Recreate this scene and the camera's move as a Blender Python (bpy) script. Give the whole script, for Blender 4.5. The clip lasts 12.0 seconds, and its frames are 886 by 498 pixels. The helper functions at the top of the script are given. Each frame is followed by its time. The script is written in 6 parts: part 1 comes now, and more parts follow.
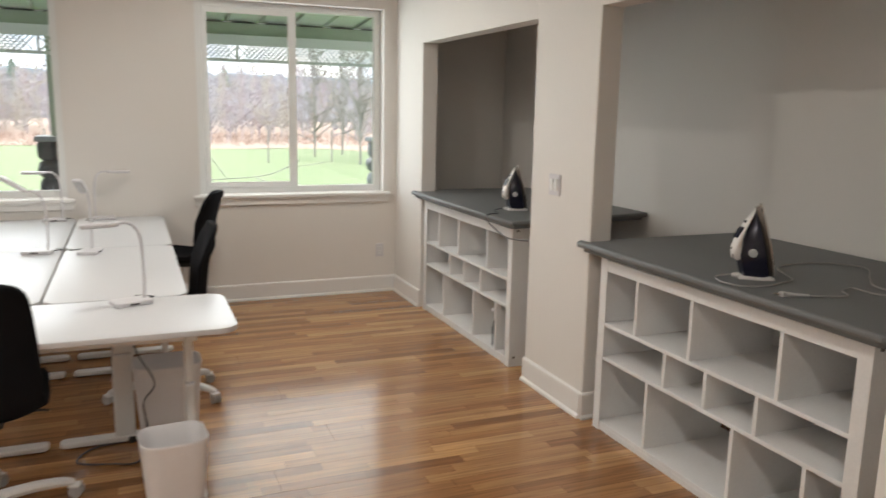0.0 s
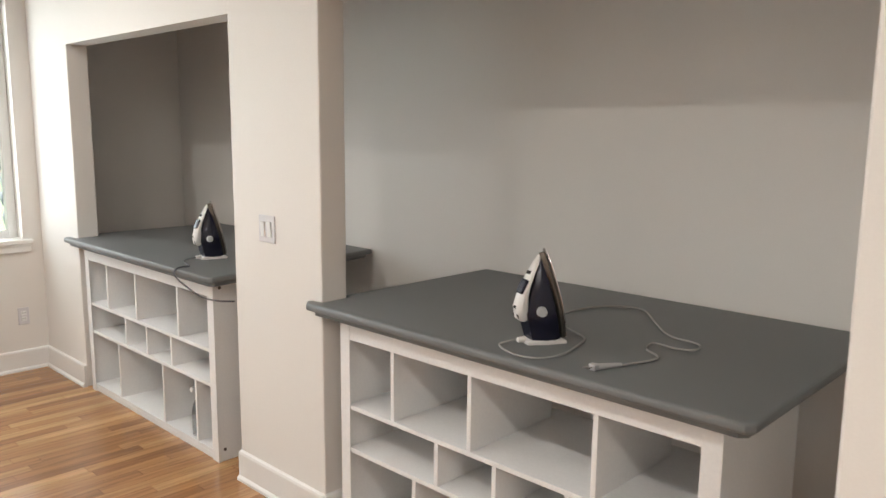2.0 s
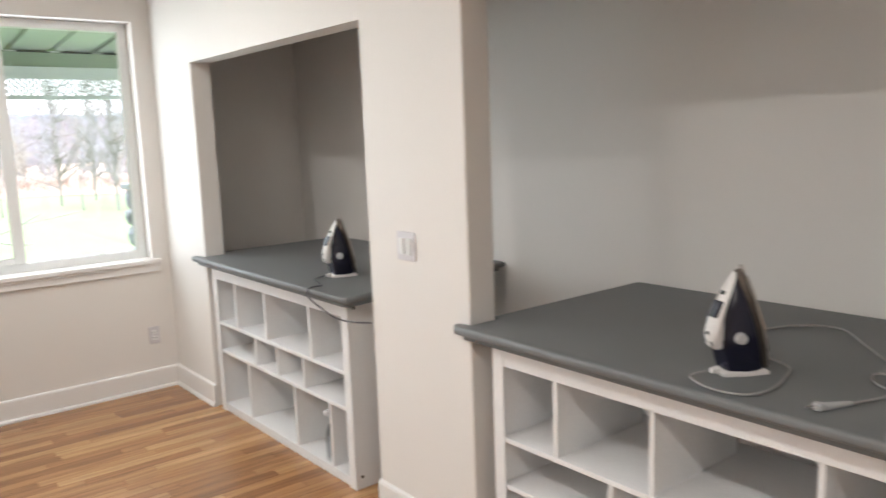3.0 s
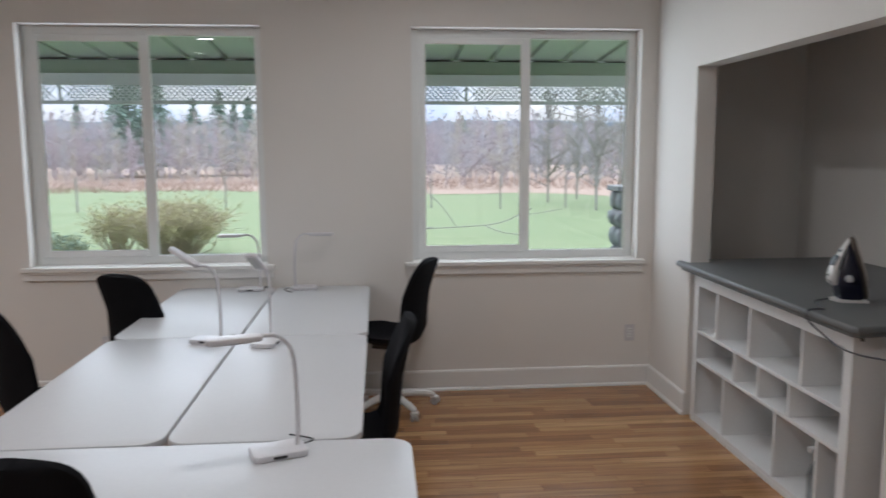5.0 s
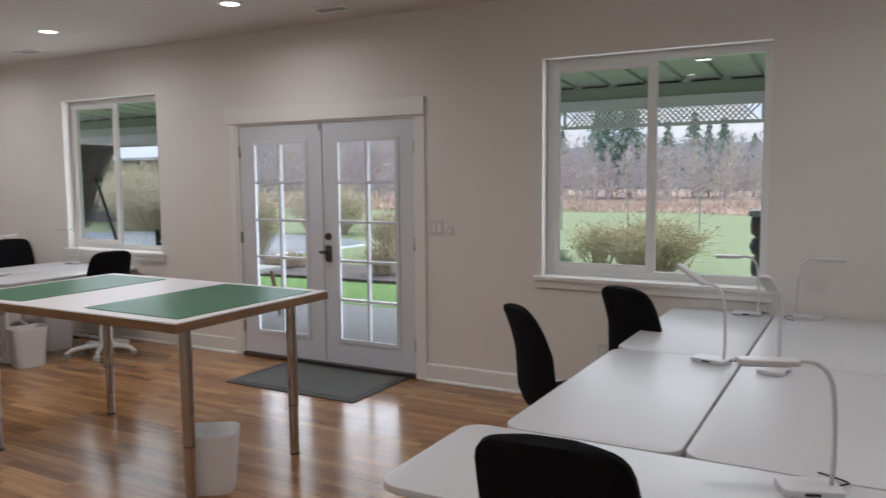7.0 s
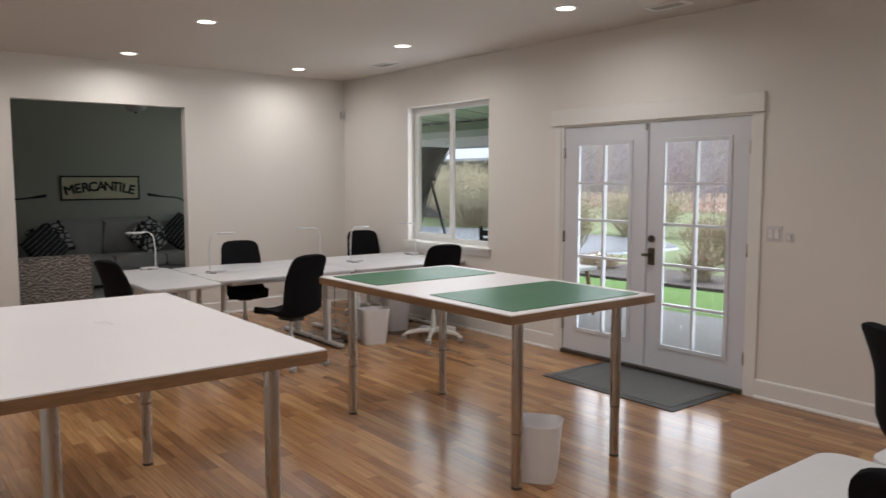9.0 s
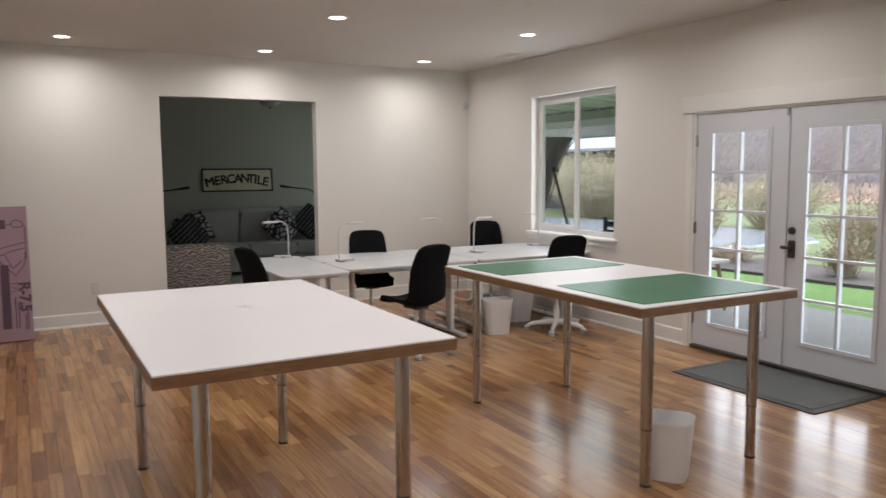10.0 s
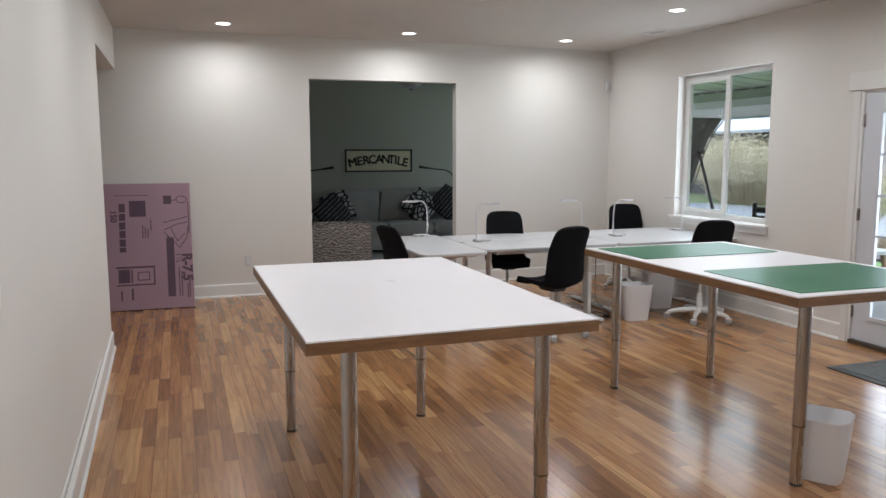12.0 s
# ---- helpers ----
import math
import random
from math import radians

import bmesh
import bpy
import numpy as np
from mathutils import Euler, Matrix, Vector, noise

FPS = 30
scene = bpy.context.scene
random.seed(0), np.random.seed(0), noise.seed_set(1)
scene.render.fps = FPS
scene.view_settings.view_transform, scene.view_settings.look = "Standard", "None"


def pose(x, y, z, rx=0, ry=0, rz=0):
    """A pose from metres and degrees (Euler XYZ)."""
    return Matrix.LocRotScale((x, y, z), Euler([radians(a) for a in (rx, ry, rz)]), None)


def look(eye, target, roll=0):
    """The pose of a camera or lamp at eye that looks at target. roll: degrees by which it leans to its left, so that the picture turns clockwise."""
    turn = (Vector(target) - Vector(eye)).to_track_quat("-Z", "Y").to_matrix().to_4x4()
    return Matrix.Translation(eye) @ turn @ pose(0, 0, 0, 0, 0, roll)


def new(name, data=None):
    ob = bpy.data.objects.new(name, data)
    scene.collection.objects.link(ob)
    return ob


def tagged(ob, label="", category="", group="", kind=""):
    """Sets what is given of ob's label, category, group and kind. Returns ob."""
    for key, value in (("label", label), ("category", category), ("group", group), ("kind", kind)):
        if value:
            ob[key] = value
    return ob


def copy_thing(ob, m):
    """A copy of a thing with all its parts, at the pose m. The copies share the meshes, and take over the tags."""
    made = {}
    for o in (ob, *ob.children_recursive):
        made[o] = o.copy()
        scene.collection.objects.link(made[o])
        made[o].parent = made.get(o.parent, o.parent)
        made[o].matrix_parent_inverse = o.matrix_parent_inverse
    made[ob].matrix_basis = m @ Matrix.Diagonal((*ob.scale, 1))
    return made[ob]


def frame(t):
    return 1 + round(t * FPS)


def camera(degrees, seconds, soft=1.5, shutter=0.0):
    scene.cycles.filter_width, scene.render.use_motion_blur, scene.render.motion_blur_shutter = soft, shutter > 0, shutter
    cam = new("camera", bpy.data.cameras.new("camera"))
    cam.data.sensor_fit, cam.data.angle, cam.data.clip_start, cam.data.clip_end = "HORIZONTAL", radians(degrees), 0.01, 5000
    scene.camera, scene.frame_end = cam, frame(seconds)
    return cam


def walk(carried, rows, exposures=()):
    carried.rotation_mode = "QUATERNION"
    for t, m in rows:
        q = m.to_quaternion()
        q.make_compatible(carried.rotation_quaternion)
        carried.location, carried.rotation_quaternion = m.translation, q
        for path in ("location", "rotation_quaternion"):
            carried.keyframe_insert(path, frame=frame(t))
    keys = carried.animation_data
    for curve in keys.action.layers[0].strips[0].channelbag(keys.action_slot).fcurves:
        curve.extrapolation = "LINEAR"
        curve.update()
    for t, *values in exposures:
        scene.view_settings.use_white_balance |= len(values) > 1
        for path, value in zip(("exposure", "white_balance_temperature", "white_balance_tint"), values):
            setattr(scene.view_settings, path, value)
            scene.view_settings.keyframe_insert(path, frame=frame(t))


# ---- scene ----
cam = camera(60.3, 12.0, shutter=0.35)
PATH = [
    (0, (0.052, 0.139, 1.599), (0.798, 1.959, 1.242), 1.1),
    (0.5, (0.146, 0.389, 1.608), (1.139, 2.093, 1.275), 0.5),
    (1, (0.212, 0.626, 1.604), (1.443, 2.168, 1.277), 0.2),
    (1.5, (0.324, 0.846, 1.602), (1.703, 2.256, 1.272), 0.1),
    (2, (0.409, 1.023, 1.628), (1.833, 2.393, 1.321), 0.5),
    (2.5, (0.445, 1.207, 1.637), (1.854, 2.593, 1.333), -1.0),
    (3, (0.437, 1.362, 1.642), (1.678, 2.902, 1.345), -2.1),
    (3.2, (0.466, 1.411, 1.632), (1.598, 3.037, 1.339), -2.0),
    (4.8, (0.335, 1.446, 1.625), (0.63, 3.407, 1.367), -0.5),
    (5, (0.325, 1.452, 1.626), (0.494, 3.429, 1.372), -0.2),
    (5.4, (0.272, 1.474, 1.6), (0.165, 3.457, 1.36), 0.1),
    (5.5, (0.271, 1.458, 1.603), (0.096, 3.436, 1.365), 0.1),
    (5.8, (0.258, 1.454, 1.594), (-0.1, 3.408, 1.367), -0.1),
    (6, (0.239, 1.446, 1.593), (-0.227, 3.378, 1.375), -0.1),
    (6.5, (0.183, 1.419, 1.604), (-0.572, 3.259, 1.4), -0.3),
    (7, (0.135, 1.395, 1.608), (-0.835, 3.134, 1.419), -0.5),
    (7.5, (0.104, 1.376, 1.613), (-1.032, 3.013, 1.436), -0.6),
    (7.7, (0.092, 1.36, 1.615), (-1.113, 2.946, 1.44), -0.4),
    (9.5, (0.03, 1.29, 1.602), (-1.632, 2.386, 1.409), -0.2),
    (10, (0.016, 1.272, 1.599), (-1.722, 2.24, 1.394), -0.4),
    (10.5, (0.014, 1.25, 1.596), (-1.796, 2.072, 1.383), -0.4),
    (11, (0.001, 1.225, 1.589), (-1.864, 1.911, 1.37), -0.1),
    (11.5, (0.005, 1.222, 1.582), (-1.882, 1.844, 1.348), -0.0),
    (12, (0.006, 1.232, 1.581), (-1.869, 1.881, 1.333), -0.1),
]
walk(cam, [(t, look(eye, target, roll)) for t, eye, target, roll in PATH],
     exposures=[(0.0, 0.14, 6700, 9), (1.5, 0.60, 6650, 9), (3.0, 0.72, 6350, 10), (5.0, -0.46, 6000, 11), (6.0, -0.66, 6050, 12), (7.5, -0.74, 6350, 13), (9.5, -0.44, 6500, 12), (10.5, -0.36, 6450, 11), (12.0, -0.24, 6000, 9)])

# ---- world and light ----
world = bpy.data.worlds.new("overcast_sky")
scene.world = world
world.use_nodes = True
wn = world.node_tree
wn.nodes.clear()
sky = wn.nodes.new("ShaderNodeTexSky")
sky.sky_type, sky.sun_disc = "NISHITA", False
sky.sun_elevation, sky.sun_rotation = radians(38), radians(20)
sky.air_density, sky.dust_density = 1.0, 4.0
cloud = wn.nodes.new("ShaderNodeMix")
cloud.data_type = "RGBA"
cloud.inputs[0].default_value = 0.75
cloud.inputs[7].default_value = (22.0, 23.2, 24.6, 1)
# an overcast sky is about three times as bright overhead as at the horizon
wtc, wsep, wgrad = wn.nodes.new("ShaderNodeTexCoord"), wn.nodes.new("ShaderNodeSeparateXYZ"), wn.nodes.new("ShaderNodeMapRange")
wgrad.inputs[1].default_value, wgrad.inputs[2].default_value = 0.0, 0.8
wgrad.inputs[3].default_value, wgrad.inputs[4].default_value = 0.27, 1.0
wn.links.new(wtc.outputs["Generated"], wsep.inputs[0]), wn.links.new(wsep.outputs[2], wgrad.inputs[0])
wmap, wcl, wtint = wn.nodes.new("ShaderNodeMapping"), wn.nodes.new("ShaderNodeTexNoise"), wn.nodes.new("ShaderNodeValToRGB")
wmap.inputs["Scale"].default_value = (5, 5, 16)
wcl.inputs["Scale"].default_value, wcl.inputs["Detail"].default_value = 1.6, 4
wtint.color_ramp.elements[0].position, wtint.color_ramp.elements[1].position = 0.38, 0.58
wtint.color_ramp.elements[0].color, wtint.color_ramp.elements[1].color = (0.74, 0.84, 1.0, 1), (1.0, 1.0, 1.0, 1)
wn.links.new(wtc.outputs["Generated"], wmap.inputs[0]), wn.links.new(wmap.outputs[0], wcl.inputs[0]), wn.links.new(wcl.outputs[0], wtint.inputs[0])
veil = wn.nodes.new("ShaderNodeMix")
veil.data_type, veil.blend_type = "RGBA", "MULTIPLY"
veil.inputs[0].default_value = 1.0
back = wn.nodes.new("ShaderNodeBackground")
wpow = wn.nodes.new("ShaderNodeMath")
wpow.operation = "MULTIPLY"
wpow.inputs[1].default_value = 0.265
wn.links.new(wgrad.outputs[0], wpow.inputs[0]), wn.links.new(wpow.outputs[0], back.inputs["Strength"])
wout = wn.nodes.new("ShaderNodeOutputWorld")
wn.links.new(sky.outputs[0], cloud.inputs[6])
wn.links.new(cloud.outputs[2], veil.inputs[6]), wn.links.new(wtint.outputs[0], veil.inputs[7])
wn.links.new(veil.outputs[2], back.inputs["Color"])
wn.links.new(back.outputs[0], wout.inputs[0])

sun = new("sun", bpy.data.lights.new("sun", "SUN"))
sun.data.energy, sun.data.angle, sun.data.color = 2.8, radians(20), (1.0, 0.96, 0.9)
sun.matrix_world = look((-8, 22, 20), (0, 4, 0))

CEIL = 2.87
# recessed ceiling lamps of the main room
CANS = [(-8.07, 1.72), (-8.09, 3.65), (-8.04, 5.52), (-6.15, 1.75), (-6.08, 3.68), (-6.03, 5.57), (-3.98, 1.75), (-3.98, 3.68), (-3.96, 5.60),
        # those at x 0.2 and 0.3 are unseen, added to brighten the east end
        (-1.90, 1.75), (-1.90, 3.68), (0.20, 1.75), (0.20, 3.68), (0.93, 5.13), (0.20, -0.20), (0.30, -1.90)]
CAN_WATTS = 12.8
for cx, cy in CANS:
    lamp = new("downlight", bpy.data.lights.new("downlight", "AREA"))
    lamp.data.shape, lamp.data.size, lamp.data.energy = "DISK", 0.12, CAN_WATTS
    lamp.data.color, lamp.data.spread = (1.0, 0.965, 0.925), radians(168)
    lamp.matrix_world = pose(cx, cy, CEIL - 0.012)
# area lamps added to boost sky light at windows and doors; last opening unseen
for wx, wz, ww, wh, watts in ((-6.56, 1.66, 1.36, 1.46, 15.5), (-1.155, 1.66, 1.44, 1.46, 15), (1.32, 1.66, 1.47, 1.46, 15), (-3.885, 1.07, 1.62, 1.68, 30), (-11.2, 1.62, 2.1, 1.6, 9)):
    lamp = new("window_fill", bpy.data.lights.new("window_fill", "AREA"))
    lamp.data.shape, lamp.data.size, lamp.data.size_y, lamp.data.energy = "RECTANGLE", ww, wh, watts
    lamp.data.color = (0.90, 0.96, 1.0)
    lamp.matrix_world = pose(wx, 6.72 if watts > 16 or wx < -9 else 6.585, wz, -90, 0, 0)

# ---- materials ----
def node_mat(name, rough=0.6, metal=0.0, spec=0.5):
    m = bpy.data.materials.new(name)
    m.use_nodes = True
    b = m.node_tree.nodes["Principled BSDF"]
    b.inputs["Roughness"].default_value, b.inputs["Metallic"].default_value = rough, metal
    b.inputs["Specular IOR Level"].default_value = spec
    return m, m.node_tree.nodes, m.node_tree.links, b


def coords(n, l, kind="Object", scale=(1, 1, 1)):
    tc, mp = n.new("ShaderNodeTexCoord"), n.new("ShaderNodeMapping")
    mp.inputs["Scale"].default_value = scale
    l.new(tc.outputs[kind], mp.inputs[0])
    return mp.outputs[0]


def surface(name, c1, c2, rough=0.6, metal=0.0, fine=60.0, coarse=3.0, bump=0.05, stretch=(1, 1, 1), per_object=0.0, spec=0.5, dist=0.002):
    """A worn surface between two close colours, with coarse stains, fine grain and relief."""
    m, n, l, b = node_mat(name, rough, metal, spec)
    v = coords(n, l, "Object", stretch)
    big, small = n.new("ShaderNodeTexNoise"), n.new("ShaderNodeTexNoise")
    big.inputs["Scale"].default_value, small.inputs["Scale"].default_value = coarse, fine
    big.inputs["Detail"].default_value, small.inputs["Detail"].default_value = 5, 3
    l.new(v, big.inputs[0]), l.new(v, small.inputs[0])
    add = n.new("ShaderNodeMath")
    add.operation = "MULTIPLY_ADD"
    add.inputs[1].default_value = 0.45
    l.new(small.outputs[0], add.inputs[0])
    half = n.new("ShaderNodeMath")
    half.operation = "MULTIPLY"
    half.inputs[1].default_value = 0.55
    l.new(big.outputs[0], half.inputs[0]), l.new(half.outputs[0], add.inputs[2])
    ramp = n.new("ShaderNodeValToRGB")
    ramp.color_ramp.elements[0].position, ramp.color_ramp.elements[1].position = 0.3, 0.7
    ramp.color_ramp.elements[0].color, ramp.color_ramp.elements[1].color = (*c1, 1), (*c2, 1)
    l.new(add.outputs[0], ramp.inputs[0])
    col = ramp.outputs[0]
    if per_object:
        info, hsv, mr = n.new("ShaderNodeObjectInfo"), n.new("ShaderNodeHueSaturation"), n.new("ShaderNodeMapRange")
        mr.inputs[3].default_value, mr.inputs[4].default_value = 1 - per_object, 1 + per_object
        l.new(info.outputs["Random"], mr.inputs[0]), l.new(mr.outputs[0], hsv.inputs["Value"])
        l.new(col, hsv.inputs["Color"])
        col = hsv.outputs[0]
    l.new(col, b.inputs["Base Color"])
    rr = n.new("ShaderNodeMapRange")
    rr.inputs[3].default_value, rr.inputs[4].default_value = max(0.02, rough - 0.08), min(1, rough + 0.08)
    l.new(big.outputs[0], rr.inputs[0]), l.new(rr.outputs[0], b.inputs["Roughness"])
    if bump:
        bp = n.new("ShaderNodeBump")
        bp.inputs["Strength"].default_value, bp.inputs["Distance"].default_value = bump, dist
        l.new(small.outputs[0], bp.inputs["Height"]), l.new(bp.outputs[0], b.inputs["Normal"])
    return m


def laminate():
    """Three-strip wood laminate: short strips of differing tone along x, with grain."""
    m, n, l, b = node_mat("laminate_floor", 0.20, 0.0, 0.5)
    b.inputs["Coat Weight"].default_value, b.inputs["Coat Roughness"].default_value = 0.12, 0.09
    geo, sep = n.new("ShaderNodeNewGeometry"), n.new("ShaderNodeSeparateXYZ")
    l.new(geo.outputs["Position"], sep.inputs[0])

    def math(op, a, bb=None, c=None):
        k = n.new("ShaderNodeMath")
        k.operation = op
        for i, v in enumerate((a, bb, c)):
            if v is None:
                continue
            if isinstance(v, (int, float)):
                k.inputs[i].default_value = v
            else:
                l.new(v, k.inputs[i])
        return k.outputs[0]
    row = math("FLOOR", math("DIVIDE", sep.outputs[1], STRIP))
    wr = n.new("ShaderNodeTexWhiteNoise")
    wr.noise_dimensions = "1D"
    l.new(row, wr.inputs["W"])
    wl = n.new("ShaderNodeTexWhiteNoise")
    wl.noise_dimensions = "1D"
    l.new(math("ADD", row, 71.3), wl.inputs["W"])
    length = math("MULTIPLY_ADD", wl.outputs[0], 0.42, 0.46)
    along = math("ADD", math("DIVIDE", sep.outputs[0], length), math("MULTIPLY", wr.outputs[0], 7.3))
    colid = math("FLOOR", along)
    comb, wc = n.new("ShaderNodeCombineXYZ"), n.new("ShaderNodeTexWhiteNoise")
    wc.noise_dimensions = "2D"
    l.new(row, comb.inputs[0]), l.new(colid, comb.inputs[1]), l.new(comb.outputs[0], wc.inputs["Vector"])
    ramp = n.new("ShaderNodeValToRGB")
    cr = ramp.color_ramp
    cr.elements[0].color, cr.elements[1].color = (0.225, 0.100, 0.039, 1), (0.51, 0.285, 0.122, 1)
    for p, c in ((0.12, (0.290, 0.137, 0.054, 1)), (0.5, (0.365, 0.181, 0.074, 1)), (0.86, (0.435, 0.228, 0.096, 1))):
        e = cr.elements.new(p)
        e.color = c
    l.new(wc.outputs[0], ramp.inputs[0])
    # grain, shifted from strip to strip
    gv, gs = n.new("ShaderNodeVectorMath"), n.new("ShaderNodeMapping")
    gs.inputs["Scale"].default_value = (2.2, 38, 1)
    l.new(geo.outputs["Position"], gs.inputs[0])
    l.new(gs.outputs[0], gv.inputs[0]), l.new(wc.outputs["Color"], gv.inputs[1])
    sc = n.new("ShaderNodeVectorMath")
    sc.operation = "SCALE"
    sc.inputs["Scale"].default_value = 40
    l.new(wc.outputs["Color"], sc.inputs[0]), l.new(sc.outputs[0], gv.inputs[1])
    g = n.new("ShaderNodeTexNoise")
    g.inputs["Scale"].default_value, g.inputs["Detail"].default_value, g.inputs["Distortion"].default_value = 1.3, 6, 0.6
    l.new(gv.outputs[0], g.inputs[0])
    mix = n.new("ShaderNodeMix")
    mix.data_type, mix.blend_type = "RGBA", "MULTIPLY"
    gr = n.new("ShaderNodeMapRange")
    gr.inputs[1].default_value, gr.inputs[2].default_value, gr.inputs[3].default_value, gr.inputs[4].default_value = 0.3, 0.7, 0.70, 1.22
    l.new(g.outputs[0], gr.inputs[0])
    mix.inputs[0].default_value = 1.0
    l.new(ramp.outputs[0], mix.inputs[6]), l.new(gr.outputs[0], mix.inputs[7])
    # thin dark seams between the printed strips
    fr = math("FRACT", math("DIVIDE", sep.outputs[1], STRIP))
    fx = math("FRACT", along)
    seam = math("MAXIMUM", math("GREATER_THAN", math("ABSOLUTE", math("SUBTRACT", fr, 0.5)), 0.478), math("GREATER_THAN", math("ABSOLUTE", math("SUBTRACT", fx, 0.5)), 0.4975))
    dark = n.new("ShaderNodeMix")
    dark.data_type, dark.blend_type = "RGBA", "MULTIPLY"
    dark.inputs[7].default_value = (0.64, 0.55, 0.50, 1)
    l.new(seam, dark.inputs[0]), l.new(mix.outputs[2], dark.inputs[6])
    l.new(dark.outputs[2], b.inputs["Base Color"])
    smear = n.new("ShaderNodeTexNoise")
    smear.inputs["Scale"].default_value, smear.inputs["Detail"].default_value = 1.7, 4
    l.new(geo.outputs["Position"], smear.inputs[0])
    rr = n.new("ShaderNodeMapRange")
    rr.inputs[3].default_value, rr.inputs[4].default_value = 0.15, 0.25
    l.new(smear.outputs[0], rr.inputs[0]), l.new(rr.outputs[0], b.inputs["Roughness"])
    bp = n.new("ShaderNodeBump")
    bp.inputs["Strength"].default_value, bp.inputs["Distance"].default_value = 0.06, 0.001
    l.new(g.outputs[0], bp.inputs["Height"]), l.new(bp.outputs[0], b.inputs["Normal"])
    return m


def clear_pane(name, gloss=0.02, tint=(1, 1, 1)):
    """Thin clear sheet: mostly see-through, mirror-like towards grazing angles."""
    m = bpy.data.materials.new(name)
    m.use_nodes = True
    n, l = m.node_tree.nodes, m.node_tree.links
    n.clear()
    tr, gl, mix, lw, out = (n.new("ShaderNode" + k) for k in ("BsdfTransparent", "BsdfGlossy", "MixShader", "LayerWeight", "OutputMaterial"))
    tr.inputs[0].default_value, gl.inputs["Roughness"].default_value = (*tint, 1), gloss
    pw, ad = n.new("ShaderNodeMath"), n.new("ShaderNodeMath")
    pw.operation, ad.operation = "POWER", "MULTIPLY_ADD"
    pw.inputs[1].default_value, ad.inputs[1].default_value, ad.inputs[2].default_value = 5.0, 0.9, 0.035
    lw.inputs[0].default_value = 0.5
    l.new(lw.outputs["Facing"], pw.inputs[0]), l.new(pw.outputs[0], ad.inputs[0]), l.new(ad.outputs[0], mix.inputs[0])
    l.new(tr.outputs[0], mix.inputs[1]), l.new(gl.outputs[0], mix.inputs[2]), l.new(mix.outputs[0], out.inputs[0])
    return m


def glow(name, color, strength):
    m = bpy.data.materials.new(name)
    m.use_nodes = True
    b = m.node_tree.nodes["Principled BSDF"]
    b.inputs["Base Color"].default_value = (*color, 1)
    b.inputs["Emission Color"].default_value, b.inputs["Emission Strength"].default_value = (*color, 1), strength
    return m


STRIP = 0.070
M_FLOOR = laminate()
M_WALL = surface("painted_wall", (0.71, 0.685, 0.65), (0.75, 0.725, 0.69), 0.62, fine=220, coarse=1.2, bump=0.12, dist=0.001)
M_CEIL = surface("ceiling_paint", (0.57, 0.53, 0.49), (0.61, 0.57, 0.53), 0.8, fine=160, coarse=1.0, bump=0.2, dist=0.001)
M_SAGE = surface("sage_wall", (0.40, 0.42, 0.37), (0.44, 0.46, 0.41), 0.7, fine=200, coarse=1.2, bump=0.1, dist=0.001)
M_TRIM = surface("trim_paint", (0.74, 0.73, 0.71), (0.80, 0.79, 0.77), 0.38, fine=120, coarse=2, bump=0.03)
M_VINYL = surface("white_vinyl", (0.74, 0.75, 0.74), (0.80, 0.81, 0.80), 0.35, fine=90, coarse=2, bump=0.01)
M_DOOR = surface("door_paint", (0.60, 0.62, 0.67), (0.66, 0.68, 0.73), 0.4, fine=120, coarse=2, bump=0.03)
M_SHELF = surface("shelf_paint", (0.72, 0.72, 0.72), (0.80, 0.80, 0.79), 0.45, fine=100, coarse=4, bump=0.05)
M_PAD = surface("grey_vinyl_cloth", (0.13, 0.137, 0.14), (0.168, 0.175, 0.178), 0.5, fine=420, coarse=2.5, bump=0.3, dist=0.0006)
M_DESK = surface("white_laminate_desk", (0.56, 0.565, 0.58), (0.60, 0.605, 0.62), 0.36, fine=80, coarse=2, bump=0.0)
M_DESKLEG = surface("white_powder_coat", (0.72, 0.72, 0.71), (0.78, 0.78, 0.77), 0.4, fine=300, coarse=3, bump=0.05)
M_TOP = surface("white_melamine", (0.80, 0.785, 0.81), (0.85, 0.835, 0.86), 0.42, fine=90, coarse=1.6, bump=0.02)
M_PLY = surface("plywood_edge", (0.13, 0.065, 0.028), (0.27, 0.145, 0.066), 0.55, fine=20, coarse=4, bump=0.15, stretch=(1, 1, 14))
M_STEEL = surface("brushed_steel", (0.42, 0.40, 0.37), (0.55, 0.52, 0.49), 0.28, 1.0, fine=60, coarse=5, bump=0.03, stretch=(6, 6, 0.6))
M_DARKMETAL = surface("bronze_metal", (0.10, 0.085, 0.07), (0.17, 0.15, 0.13), 0.35, 0.9, fine=80, coarse=6)
M_MATLINE = surface("mat_grid_ink", (0.03, 0.20, 0.10), (0.04, 0.24, 0.13), 0.3, fine=300, coarse=2, bump=0)
M_GREEN = surface("green_cutting_mat", (0.012, 0.135, 0.062), (0.019, 0.165, 0.078), 0.36, fine=300, coarse=2, bump=0.03, spec=0.25)
M_BLACK = surface("black_chair_fabric", (0.006, 0.006, 0.007), (0.012, 0.012, 0.014), 0.95, fine=500, coarse=6, bump=0.4, dist=0.0008, spec=0.08)
M_PLASTIC = surface("white_bin_plastic", (0.70, 0.69, 0.70), (0.78, 0.77, 0.78), 0.45, fine=200, coarse=5, bump=0.03)
M_LAMP = surface("white_lamp_plastic", (0.58, 0.57, 0.59), (0.64, 0.63, 0.65), 0.3, fine=150, coarse=6, bump=0.0)
